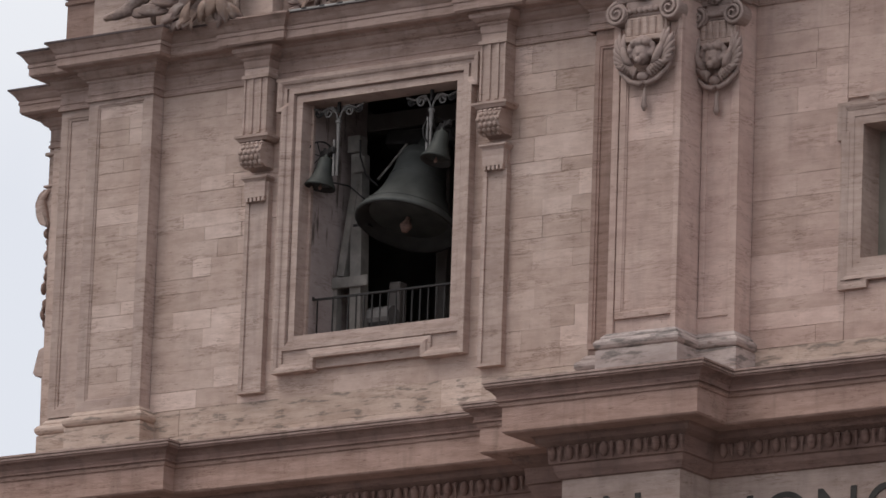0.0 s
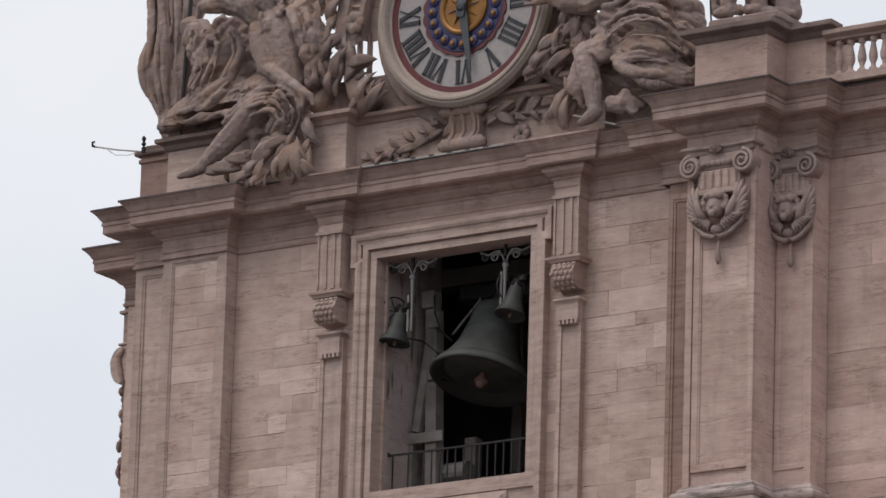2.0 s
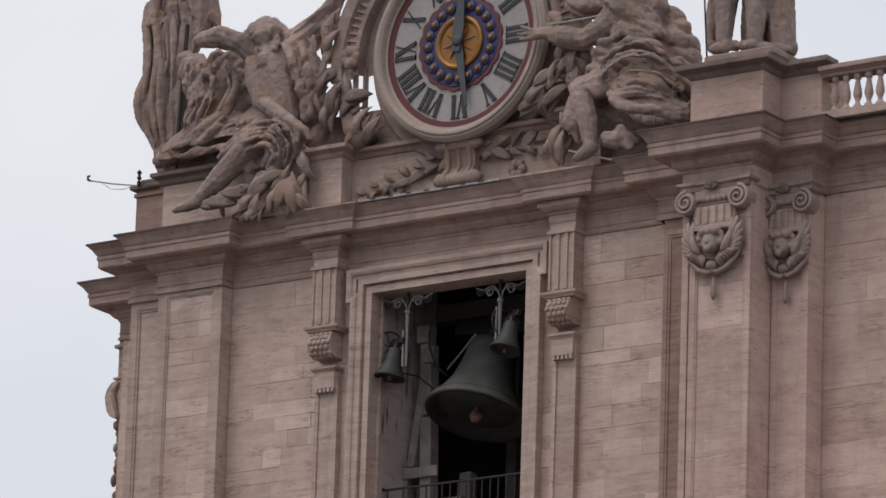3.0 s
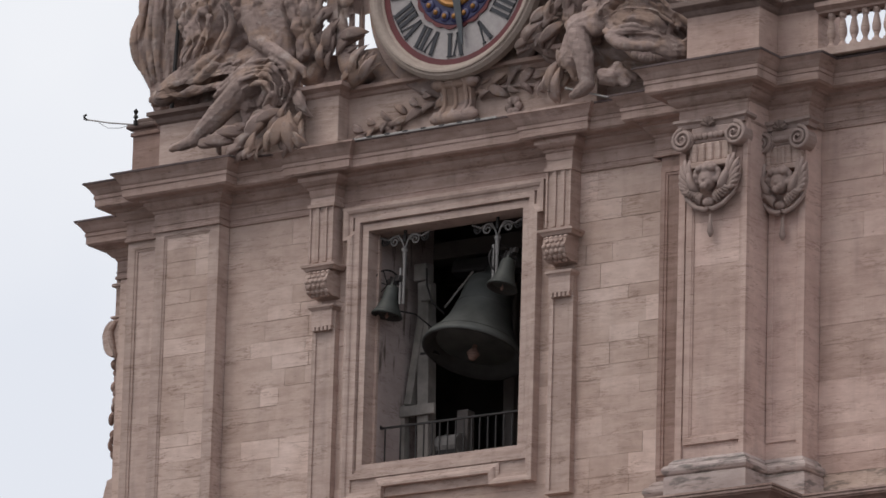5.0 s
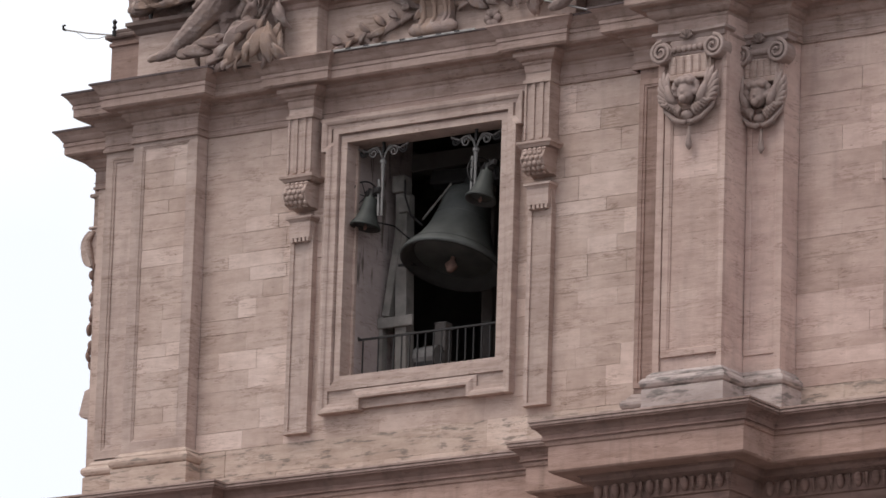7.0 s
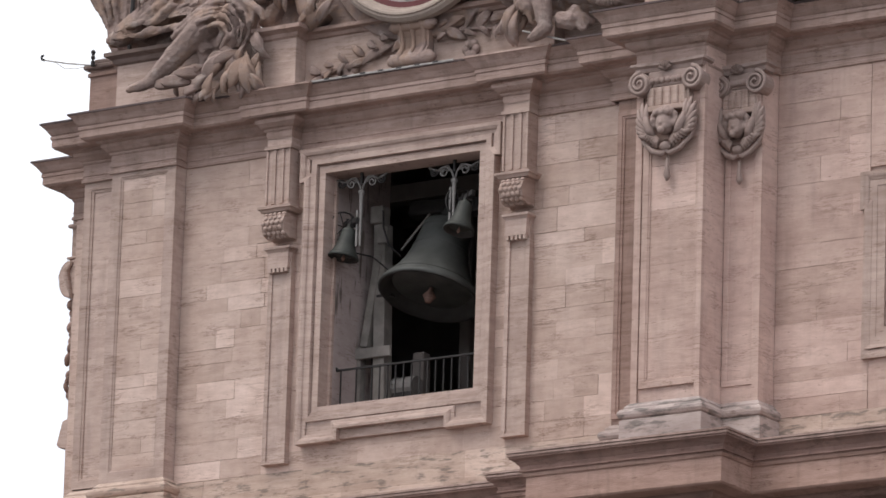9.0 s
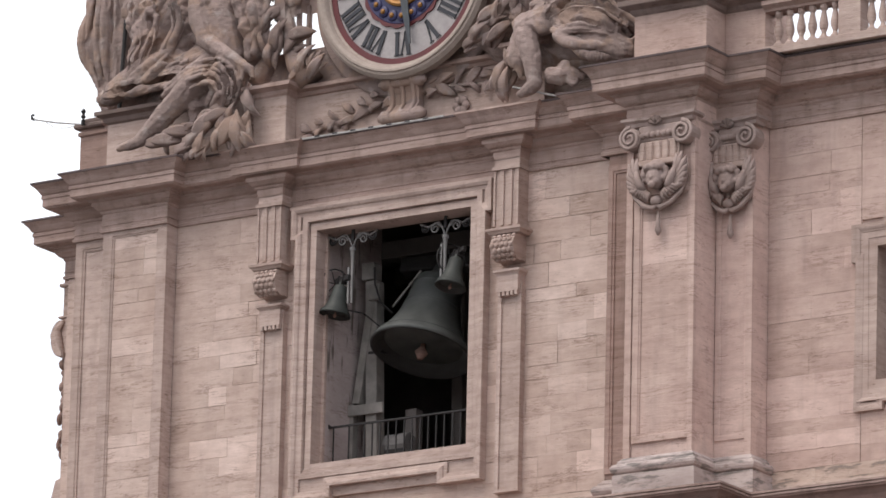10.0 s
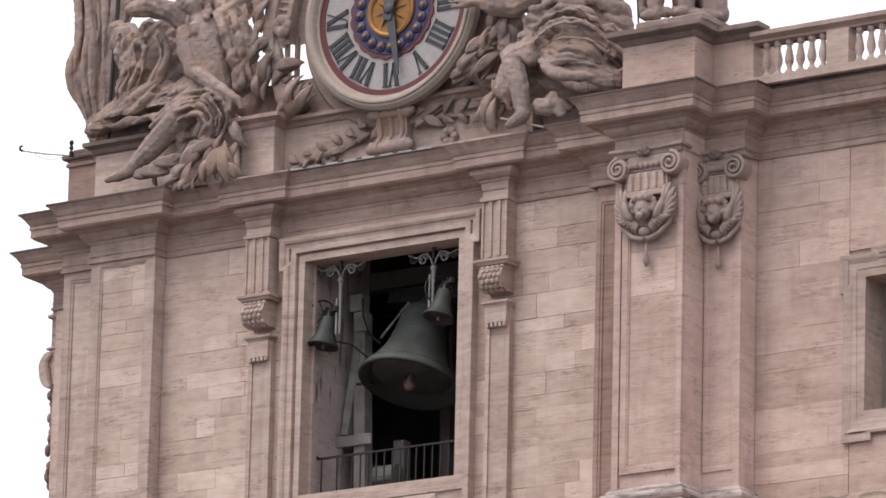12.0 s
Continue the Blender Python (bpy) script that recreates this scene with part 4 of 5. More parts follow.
# ---- statues: each one plain carved mesh ----
def statue(name, label, limbs, voxel=0.03, seed=1, folds=0, hang=(0, 0, 1), bare=(), depth=0.09, cloth=()):
    """Limbs and masses fused into one carved body; limbs listed in bare stay smooth; cloth: pleats between two edge curves."""
    bm = bmesh.new()
    rg = random.Random(seed)
    for k, (pts, rad) in enumerate(limbs):
        tube(bm, pts, rad, 10)
        for p, r in ((pts[0], rad[0]), (pts[-1], rad[-1])):
            bmesh.ops.create_uvsphere(bm, u_segments=10, v_segments=6, radius=r * 0.98, matrix=Matrix.Translation(p))
        if max(rad) < 0.3 or k in bare:
            continue
        for f in range(folds):
            a = math.pi * (0.1 + 0.8 * rg.random()) + math.pi
            a2 = a + rg.uniform(-0.7, 0.7)
            line, rr = [], []
            for i, (p, r) in enumerate(zip(pts, rad)):
                ang = a + (a2 - a) * i / (len(pts) - 1)
                line.append((p[0] + math.cos(ang) * r * 0.97, p[1] + math.sin(ang) * r * 0.97, p[2] + rg.uniform(-0.08, 0.08)))
                rr.append(rg.uniform(0.035, 0.07))
            tube(bm, line, rr, 6)
    for left, right, count, r in cloth:
        for k in range(count):
            t = (k + rg.uniform(-0.5, 0.5)) / (count - 1)
            line = [Vector(p).lerp(Vector(q), t) for p, q in zip(left, right)]
            fine = []
            for i in range(len(line) - 1):
                a, b = line[max(i - 1, 0)], line[min(i + 2, len(line) - 1)]
                for u in (0, 0.25, 0.5, 0.75):
                    c = line[i].lerp(line[i + 1], u) + ((line[i] - a) - (b - line[i + 1])) * 0.5 * u * (1 - u)
                    fine.append(c + Vector((rg.uniform(-0.012, 0.012), -0.05 * math.sin(math.pi * t), rg.uniform(-0.012, 0.012))))
            fine.append(line[-1])
            w = r * rg.choice((0.55, 0.8, 1.0, 1.35))
            tube(bm, fine, [w * (0.75 + 0.35 * math.sin(1.3 * i / len(fine) * math.pi + k)) for i in range(len(fine))], 8)
    ob = part(name, bm, SCULPT, None, smooth=True)
    re = ob.modifiers.new("carve", "REMESH")
    re.mode, re.voxel_size = "VOXEL", voxel
    sm = ob.modifiers.new("wear", "SMOOTH")
    sm.factor, sm.iterations = 0.5, 1
    me = bpy.data.meshes.new_from_object(ob.evaluated_get(bpy.context.evaluated_depsgraph_get()))
    ob.modifiers.clear()
    ob.data = me
    n = len(me.vertices)
    co, no = np.empty(n * 3), np.empty(n * 3)
    me.vertices.foreach_get("co", co)
    me.vertices.foreach_get("normal", no)
    co, no = co.reshape(-1, 3), no.reshape(-1, 3)
    soft = np.ones(n)
    for k in bare:
        pts, rad = limbs[k]
        for p, q, r in zip(pts, pts[1:], rad):
            p, q = np.array(p), np.array(q)
            t = np.clip((co - p) @ (q - p) / ((q - p) @ (q - p)), 0, 1)
            d = np.linalg.norm(co - p - t[:, None] * (q - p), axis=1)
            soft[d < r * 1.25] = 0.12
    w = Vector(hang).normalized()
    u = w.orthogonal().normalized()
    v = w.cross(u)
    ax = np.array([u, v, w])
    q = co @ ax.T
    out = np.empty(n)
    for i in range(n):
        a, b, c = q[i]
        warp = noise.noise((a * 0.9, b * 0.9, c * 0.5 + seed)) * 0.3
        f = abs(noise.noise(((a + warp) * 2.6, (b + warp) * 2.6, c * 0.38 + seed)))
        g = abs(noise.noise(((a + warp) * 6.0, (b - warp) * 6.0, c * 0.6 - seed)))
        out[i] = soft[i] * depth * (2.6 * f + 0.5 * g - 0.7) + 0.018 * noise.noise((a * 9, b * 9, c * 9)) + 0.010 * noise.noise((a * 21, b * 21, c * 21))
    co += no * out[:, None]
    me.vertices.foreach_set("co", co.ravel())
    for f in me.polygons:
        f.use_smooth = True
    me.update()
    return tagged(ob, label, "statue", "roof statues")


standing_masses_1 = [
    ([(-8.80, 0.90, 52.12), (-8.78, 0.90, 50.43), (-8.77, 0.90, 49.30), (-8.80, 0.90, 48.19), (-8.80, 0.90, 47.21), (-8.71, 0.90, 46.36), (-8.63, 0.90, 45.80)], [0.42, 0.5, 0.47, 0.42, 0.44, 0.38, 0.36]),
    ([(-9.30, 0.75, 49.76), (-9.33, 0.70, 49.12), (-9.19, 0.70, 48.33), (-9.20, 0.70, 47.28), (-8.98, 0.75, 46.50), (-8.85, 0.80, 45.80)], [0.16, 0.2, 0.13, 0.2, 0.14, 0.1]),
    ([(-8.78, 0.45, 49.45), (-8.73, 0.42, 48.46), (-8.57, 0.42, 47.32), (-8.57, 0.45, 46.36), (-8.51, 0.50, 45.70)], [0.09, 0.1, 0.1, 0.11, 0.09]),
]
standing_masses_2 = [
    ([(-8.38, 0.35, 49.50), (-8.29, 0.33, 48.37), (-8.29, 0.35, 47.12), (-8.21, 0.40, 46.30), (-8.24, 0.45, 45.65)], [0.11, 0.09, 0.12, 0.1, 0.09]),
    ([(-8.08, 0.45, 49.48), (-8.04, 0.42, 48.49), (-7.96, 0.42, 47.51), (-8.03, 0.45, 46.56), (-8.08, 0.50, 45.64)], [0.13, 0.11, 0.1, 0.11, 0.08]),
    ([(-7.84, 0.70, 50.08), (-7.68, 0.60, 49.33), (-7.72, 0.55, 48.76), (-7.89, 0.55, 48.30)], [0.24, 0.26, 0.2, 0.1]),
    ([(-7.54, 0.60, 49.72), (-7.35, 0.60, 49.21), (-7.21, 0.60, 48.91)], [0.22, 0.2, 0.1]),
    ([(-8.69, 0.90, 52.53), (-8.71, 0.90, 52.89)], [0.34, 0.3]),
]
standing_pleats_1 = [
    ([(-9.19, 0.45, 49.24), (-9.07, 0.45, 48.24), (-9.28, 0.50, 47.24), (-8.94, 0.55, 46.30), (-8.78, 0.60, 45.71)], [(-7.83, 0.40, 49.29), (-7.84, 0.40, 48.04), (-7.85, 0.40, 46.94), (-7.94, 0.45, 46.13), (-8.05, 0.50, 45.61)], 8, 0.085),
    ([(-9.14, 0.40, 49.15), (-9.07, 0.40, 49.62), (-8.92, 0.40, 50.59)], [(-7.74, 0.35, 49.13), (-7.93, 0.35, 49.57), (-8.09, 0.40, 50.45)], 6, 0.08),
]
statue("statue", "tall draped standing stone statue seen from its robe down", standing_masses_1 + standing_masses_2, seed=3, folds=0, depth=0.075, voxel=0.026, cloth=standing_pleats_1)
seated_masses_1 = [
    ([(-5.12, -0.45, 48.30), (-5.07, -0.50, 48.03), (-4.97, -0.45, 47.73)], [0.27, 0.33, 0.2]),
    ([(-5.41, -0.50, 48.28), (-4.92, -0.40, 48.31), (-4.66, -0.30, 48.06), (-4.65, -0.20, 47.91)], [0.16, 0.22, 0.18, 0.12]),
    ([(-4.99, -0.25, 47.62), (-4.81, -0.30, 47.10), (-4.67, -0.30, 46.53), (-4.64, -0.20, 46.08)], [0.5, 0.52, 0.47, 0.5]),
    ([(-4.40, -0.20, 47.88), (-4.01, -0.10, 48.16), (-3.63, 0.00, 48.57), (-3.45, 0.00, 48.95)], [0.34, 0.34, 0.26, 0.2]),
    ([(-4.24, -0.00, 47.98), (-3.85, 0.00, 48.19), (-3.53, 0.00, 48.28)], [0.36, 0.36, 0.26]),
    ([(-4.43, -0.50, 47.73), (-4.12, -0.55, 47.06), (-3.93, -0.45, 46.45), (-3.94, -0.30, 46.02)], [0.14, 0.15, 0.14, 0.12]),
]
seated_masses_2 = [
    ([(-4.24, -0.20, 47.72), (-3.82, -0.20, 47.04), (-3.90, -0.10, 46.40), (-4.00, -0.10, 46.01)], [0.3, 0.3, 0.24, 0.16]),
    ([(-5.33, -0.50, 47.56), (-5.64, -0.70, 47.92), (-6.14, -0.80, 48.11), (-6.62, -0.80, 48.11)], [0.2, 0.25, 0.28, 0.2]),
    ([(-6.63, -0.80, 48.15), (-6.82, -0.80, 48.14), (-6.93, -0.70, 47.91)], [0.13, 0.1, 0.07]),
    ([(-5.29, -0.60, 47.35), (-5.12, -0.75, 46.81), (-4.87, -0.80, 46.32), (-4.22, -0.90, 45.90), (-3.73, -0.90, 45.55)], [0.23, 0.21, 0.2, 0.17, 0.12]),
    ([(-3.77, -0.90, 45.60), (-3.49, -0.90, 45.39), (-3.44, -0.90, 45.24)], [0.12, 0.1, 0.05]),
    ([(-3.81, -0.90, 45.61), (-3.73, -0.90, 45.36), (-3.73, -0.90, 45.22)], [0.09, 0.06, 0.04]),
]
seated_masses_3 = [
    ([(-4.68, -0.30, 45.93), (-4.96, -0.60, 45.55), (-5.29, -0.80, 45.23)], [0.5, 0.44, 0.34]),
    ([(-5.25, -0.80, 45.26), (-5.63, -0.85, 44.90), (-5.98, -0.90, 44.59), (-6.48, -1.00, 44.13)], [0.32, 0.28, 0.25, 0.14]),
    ([(-6.44, -1.00, 44.12), (-6.71, -1.10, 44.00), (-6.96, -1.15, 43.95)], [0.15, 0.13, 0.08]),
    ([(-5.11, -0.20, 45.95), (-6.30, -0.10, 46.07), (-7.03, -0.20, 45.94), (-7.74, -0.30, 45.61), (-8.15, -0.30, 45.50)], [0.4, 0.42, 0.36, 0.28, 0.16]),
    ([(-7.67, 0.10, 47.91), (-7.08, 0.00, 47.37), (-6.82, -0.10, 46.84), (-7.28, 0.00, 46.51)], [0.3, 0.5, 0.46, 0.36]),
    ([(-6.70, 0.00, 47.80), (-6.44, -0.00, 47.28), (-6.58, -0.10, 46.72)], [0.3, 0.3, 0.25]),
]
seated_masses_4 = [
    ([(-7.51, -0.20, 47.52), (-7.30, -0.30, 47.05), (-7.00, -0.35, 46.65)], [0.16, 0.15, 0.12]),
    ([(-6.81, -0.50, 47.47), (-6.44, -0.55, 47.20), (-6.62, -0.50, 46.83)], [0.1, 0.1, 0.1]),
    ([(-6.01, 0.00, 46.81), (-6.07, 0.00, 46.34), (-6.13, 0.00, 46.01)], [0.3, 0.34, 0.3]),
    ([(-5.93, -0.80, 45.35), (-5.23, -0.90, 45.64), (-4.43, -0.90, 45.55), (-4.18, -0.80, 45.18), (-4.46, -0.70, 44.78)], [0.08, 0.12, 0.13, 0.12, 0.07]),
    ([(-6.00, -0.80, 45.17), (-5.24, -1.00, 45.48), (-4.60, -1.00, 45.45), (-4.42, -0.90, 45.05), (-4.71, -0.80, 44.78)], [0.06, 0.09, 0.1, 0.1, 0.06]),
    ([(-5.34, -0.60, 45.06), (-5.17, -0.60, 44.76), (-5.32, -0.60, 44.52)], [0.26, 0.24, 0.12]),
]
seated_masses_5 = [
    ([(-6.88, -0.50, 45.58), (-6.44, -0.55, 45.70), (-6.09, -0.55, 45.92)], [0.1, 0.14, 0.1]),
    ([(-7.09, -0.55, 45.79), (-6.58, -0.60, 45.98), (-6.18, -0.50, 46.22)], [0.14, 0.2, 0.15]),
    ([(-5.07, -0.30, 44.83), (-4.69, -0.30, 45.18), (-4.46, -0.20, 45.58)], [0.4, 0.4, 0.35]),
    ([(-6.79, 0.30, 45.22), (-5.83, 0.30, 45.23), (-4.96, 0.30, 45.38)], [0.45, 0.6, 0.5]),
    ([(-7.94, 0.40, 45.82), (-6.89, 0.40, 45.81)], [0.35, 0.45]),
    ([(-6.36, 0.30, 47.90), (-6.16, 0.30, 47.12), (-5.90, 0.20, 46.37)], [0.32, 0.4, 0.42]),
    ([(-6.92, 0.30, 47.84), (-7.13, 0.30, 47.19), (-6.68, 0.30, 46.38)], [0.3, 0.5, 0.5]),
    ([(-4.14, 0.10, 46.15), (-3.81, 0.10, 45.57)], [0.3, 0.3]),
]
seated_masses_6 = [
    ([(-5.53, -0.62, 48.02), (-5.43, -0.68, 47.87)], [0.085, 0.075]),
    ([(-5.51, -0.62, 48.17), (-5.42, -0.68, 48.01)], [0.085, 0.075]),
    ([(-5.40, -0.62, 48.27), (-5.31, -0.68, 48.12)], [0.085, 0.075]),
    ([(-5.22, -0.62, 48.31), (-5.12, -0.68, 48.16)], [0.085, 0.075]),
    ([(-5.01, -0.62, 48.28), (-4.91, -0.68, 48.13)], [0.085, 0.075]),
    ([(-4.82, -0.62, 48.19), (-4.72, -0.68, 48.03)], [0.085, 0.075]),
    ([(-4.70, -0.62, 48.05), (-4.60, -0.68, 47.89)], [0.085, 0.075]),
    ([(-4.67, -0.62, 47.90), (-4.57, -0.68, 47.74)], [0.085, 0.075]),
    ([(-4.74, -0.62, 47.77), (-4.64, -0.68, 47.62)], [0.085, 0.075]),
    ([(-5.10, -0.78, 47.69), (-5.10, -0.84, 47.56), (-5.04, -0.80, 47.49)], [0.05, 0.06, 0.04]),
]
seated_masses_7 = [
    ([(-4.92, -0.75, 47.45), (-4.88, -0.75, 47.28), (-4.94, -0.70, 47.14)], [0.12, 0.11, 0.05]),
    ([(-5.02, -0.78, 47.43), (-5.04, -0.78, 47.24)], [0.07, 0.04]),
]
seated_pleats_1 = [
    ([(-7.22, -0.45, 47.74), (-7.23, -0.52, 47.28), (-6.99, -0.55, 46.83), (-7.16, -0.55, 46.37), (-7.26, -0.50, 45.92)], [(-6.16, -0.40, 47.54), (-5.94, -0.45, 47.04), (-6.05, -0.50, 46.56), (-6.22, -0.50, 46.18), (-6.12, -0.50, 45.76)], 6, 0.07),
    ([(-4.12, -0.50, 47.51), (-3.86, -0.55, 46.91), (-3.74, -0.50, 46.36), (-3.81, -0.40, 45.93)], [(-3.42, -0.20, 48.44), (-3.35, -0.25, 47.80), (-3.44, -0.30, 47.19), (-3.64, -0.30, 46.67)], 7, 0.085),
    ([(-7.18, -0.60, 45.77), (-6.51, -0.70, 45.81), (-6.06, -0.70, 45.90), (-5.39, -0.75, 45.92)], [(-8.01, -0.55, 45.47), (-7.20, -0.65, 45.35), (-6.36, -0.70, 45.36), (-5.72, -0.80, 45.32)], 7, 0.075),
]
seated_pleats_2 = [
    ([(-5.23, -0.95, 45.67), (-4.57, -1.00, 45.74), (-4.06, -0.98, 45.52), (-3.88, -0.85, 45.05), (-4.16, -0.70, 44.75)], [(-5.10, -1.10, 45.15), (-4.62, -1.12, 45.24), (-4.35, -1.08, 45.11), (-4.33, -1.00, 44.86), (-4.56, -0.80, 44.70)], 6, 0.06),
]
statue("statue", "seated bearded stone figure with a bare leg hanging over the ledge", seated_masses_1 + seated_masses_2 + seated_masses_3 + seated_masses_4 + seated_masses_5 + seated_masses_6 + seated_masses_7, seed=4, folds=0, hang=(0.7, 0.1, 0.55), bare=(0, 1, 2, 7, 8, 9, 10, 11, 12, 13, 14), depth=0.085, voxel=0.026, cloth=seated_pleats_1 + seated_pleats_2)
reclining_masses_1 = [
    ([(2.83, -1.00, 46.77), (3.06, -1.00, 46.75), (3.47, -1.00, 46.59), (3.94, -0.90, 46.49), (4.34, -0.80, 46.67), (4.66, -0.60, 47.03)], [0.13, 0.14, 0.26, 0.25, 0.27, 0.36]),
    ([(2.83, -1.00, 46.79), (2.59, -1.00, 46.88), (2.39, -1.05, 46.98)], [0.11, 0.06, 0.035]),
    ([(2.83, -1.00, 46.77), (2.53, -1.00, 46.81), (2.30, -1.05, 46.83)], [0.1, 0.05, 0.03]),
    ([(2.83, -1.00, 46.74), (2.59, -1.00, 46.69), (2.37, -1.05, 46.69)], [0.1, 0.05, 0.03]),
    ([(4.80, -0.40, 47.94), (5.04, -0.40, 47.54), (5.17, -0.40, 47.11), (5.07, -0.40, 46.52)], [0.4, 0.6, 0.66, 0.64]),
    ([(4.85, -0.50, 48.37), (4.85, -0.50, 48.22)], [0.34, 0.32]),
]
reclining_masses_2 = [
    ([(4.68, -0.50, 45.99), (4.46, -0.60, 45.94), (4.36, -0.70, 45.72)], [0.6, 0.5, 0.36]),
    ([(5.24, -0.30, 46.21), (5.49, -0.30, 45.66), (5.73, -0.30, 45.12)], [0.75, 0.7, 0.62]),
    ([(5.79, -0.10, 46.91), (6.04, -0.10, 46.09), (6.12, -0.10, 45.32), (6.07, -0.10, 44.82)], [0.32, 0.42, 0.5, 0.45]),
    ([(5.18, -0.90, 45.34), (5.57, -0.95, 44.96), (6.00, -0.90, 44.61), (6.46, -0.80, 44.37)], [0.34, 0.42, 0.4, 0.33]),
    ([(4.18, -0.80, 45.87), (4.41, -0.90, 46.27), (5.21, -1.00, 46.48), (5.62, -0.90, 46.54), (5.95, -0.70, 46.35)], [0.08, 0.12, 0.15, 0.13, 0.07]),
]
reclining_masses_3 = [
    ([(4.37, -0.90, 45.77), (4.72, -1.00, 46.00), (5.31, -1.05, 46.19), (5.86, -0.90, 46.00), (6.08, -0.70, 45.66)], [0.08, 0.11, 0.13, 0.14, 0.08]),
    ([(5.07, -1.10, 45.45), (5.45, -1.15, 45.58), (5.88, -1.10, 45.48), (6.10, -0.90, 45.30)], [0.1, 0.15, 0.16, 0.1]),
    ([(5.26, -1.20, 45.14), (5.64, -1.25, 45.22), (6.00, -1.10, 45.06), (6.34, -0.90, 44.86)], [0.1, 0.18, 0.2, 0.12]),
    ([(4.55, -1.00, 45.56), (4.98, -1.10, 45.11), (5.33, -1.10, 44.70), (5.73, -1.00, 44.42), (6.23, -0.90, 44.52), (6.74, -0.80, 44.63)], [0.1, 0.13, 0.12, 0.1, 0.12, 0.08]),
    ([(6.09, -0.80, 45.48), (6.38, -0.80, 45.24), (6.60, -0.60, 45.01)], [0.14, 0.2, 0.15]),
]
reclining_masses_4 = [
    ([(6.03, -0.80, 45.75), (6.31, -0.70, 45.64), (6.48, -0.50, 45.37)], [0.1, 0.16, 0.14]),
    ([(4.55, -0.90, 45.43), (4.33, -1.00, 45.34), (4.07, -1.05, 45.28)], [0.36, 0.32, 0.28]),
    ([(4.04, -1.05, 45.31), (4.11, -1.10, 44.94), (4.27, -1.10, 44.45), (4.38, -1.15, 43.86)], [0.27, 0.27, 0.23, 0.15]),
    ([(4.38, -1.15, 43.86), (4.24, -1.20, 43.72), (4.07, -1.25, 43.63)], [0.17, 0.15, 0.09]),
    ([(3.68, -0.80, 45.38), (3.64, -0.80, 44.88), (3.70, -0.80, 44.46), (3.83, -0.80, 44.19)], [0.15, 0.17, 0.14, 0.1]),
    ([(4.70, -0.90, 44.09), (4.99, -0.90, 44.05), (5.33, -0.80, 44.02)], [0.2, 0.26, 0.12]),
    ([(5.04, -0.90, 44.19), (5.23, -0.90, 43.81)], [0.18, 0.12]),
]
reclining_masses_5 = [
    ([(3.47, -0.40, 47.63), (3.83, -0.50, 47.40), (4.12, -0.40, 47.38)], [0.35, 0.32, 0.3]),
    ([(3.38, -0.30, 46.49), (3.63, -0.40, 46.01), (3.58, -0.40, 45.72)], [0.4, 0.42, 0.35]),
    ([(4.23, -0.10, 45.08), (4.70, -0.10, 44.71), (5.45, -0.00, 44.53)], [0.5, 0.5, 0.4]),
    ([(3.89, -0.30, 45.08), (4.13, -0.30, 44.63)], [0.34, 0.3]),
    ([(2.99, -0.20, 45.65), (2.89, -0.20, 45.15)], [0.4, 0.35]),
]
reclining_pleats_1 = [
    ([(4.51, -1.10, 45.67), (4.89, -1.20, 45.98), (5.51, -1.25, 46.11), (6.01, -1.10, 45.97), (6.27, -0.80, 45.57)], [(4.83, -1.30, 45.15), (5.33, -1.40, 45.28), (5.92, -1.40, 45.25), (6.32, -1.15, 45.10), (6.54, -0.85, 44.83)], 5, 0.07),
    ([(4.91, -1.30, 45.11), (5.41, -1.40, 45.04), (5.89, -1.35, 45.01), (6.33, -1.10, 44.85), (6.58, -0.75, 44.72)], [(5.07, -1.20, 44.69), (5.58, -1.30, 44.39), (6.00, -1.25, 44.27), (6.35, -1.00, 44.26), (6.64, -0.70, 44.33)], 4, 0.095),
    ([(4.41, -0.60, 47.12), (5.01, -0.95, 46.59), (5.52, -1.05, 46.36), (5.88, -0.80, 46.31)], [(5.06, -0.60, 47.81), (5.50, -0.80, 47.15), (5.80, -0.75, 46.73), (5.98, -0.55, 46.16)], 6, 0.09),
]
statue("statue", "reclining draped stone figure stretching an arm towards the clock", reclining_masses_1 + reclining_masses_2 + reclining_masses_3 + reclining_masses_4 + reclining_masses_5, seed=6, folds=0, hang=(0.8, 0.1, -0.35), bare=(0, 1, 2, 3, 18, 19), depth=0.09, voxel=0.026, cloth=reclining_pleats_1)
legs_masses_1 = [
    ([(8.07, -1.45, 49.65), (8.12, -1.55, 47.75), (8.07, -1.60, 46.28), (8.07, -1.65, 45.44)], [0.5, 0.42, 0.24, 0.15]),
    ([(8.89, -1.35, 49.63), (8.83, -1.45, 47.74), (8.80, -1.50, 46.27), (8.80, -1.55, 45.42)], [0.5, 0.42, 0.25, 0.16]),
    ([(8.07, -1.65, 45.46), (7.96, -1.90, 45.38)], [0.16, 0.1]),
    ([(8.80, -1.55, 45.45), (8.77, -1.85, 45.36)], [0.16, 0.1]),
    ([(9.00, -1.05, 49.12), (9.10, -1.05, 47.12), (9.15, -1.05, 45.44)], [0.34, 0.32, 0.3]),
    ([(8.51, -0.85, 47.57), (8.51, -0.85, 45.47)], [0.35, 0.3]),
    ([(8.48, -1.35, 49.65), (8.48, -1.35, 50.91)], [0.75, 0.5]),
]
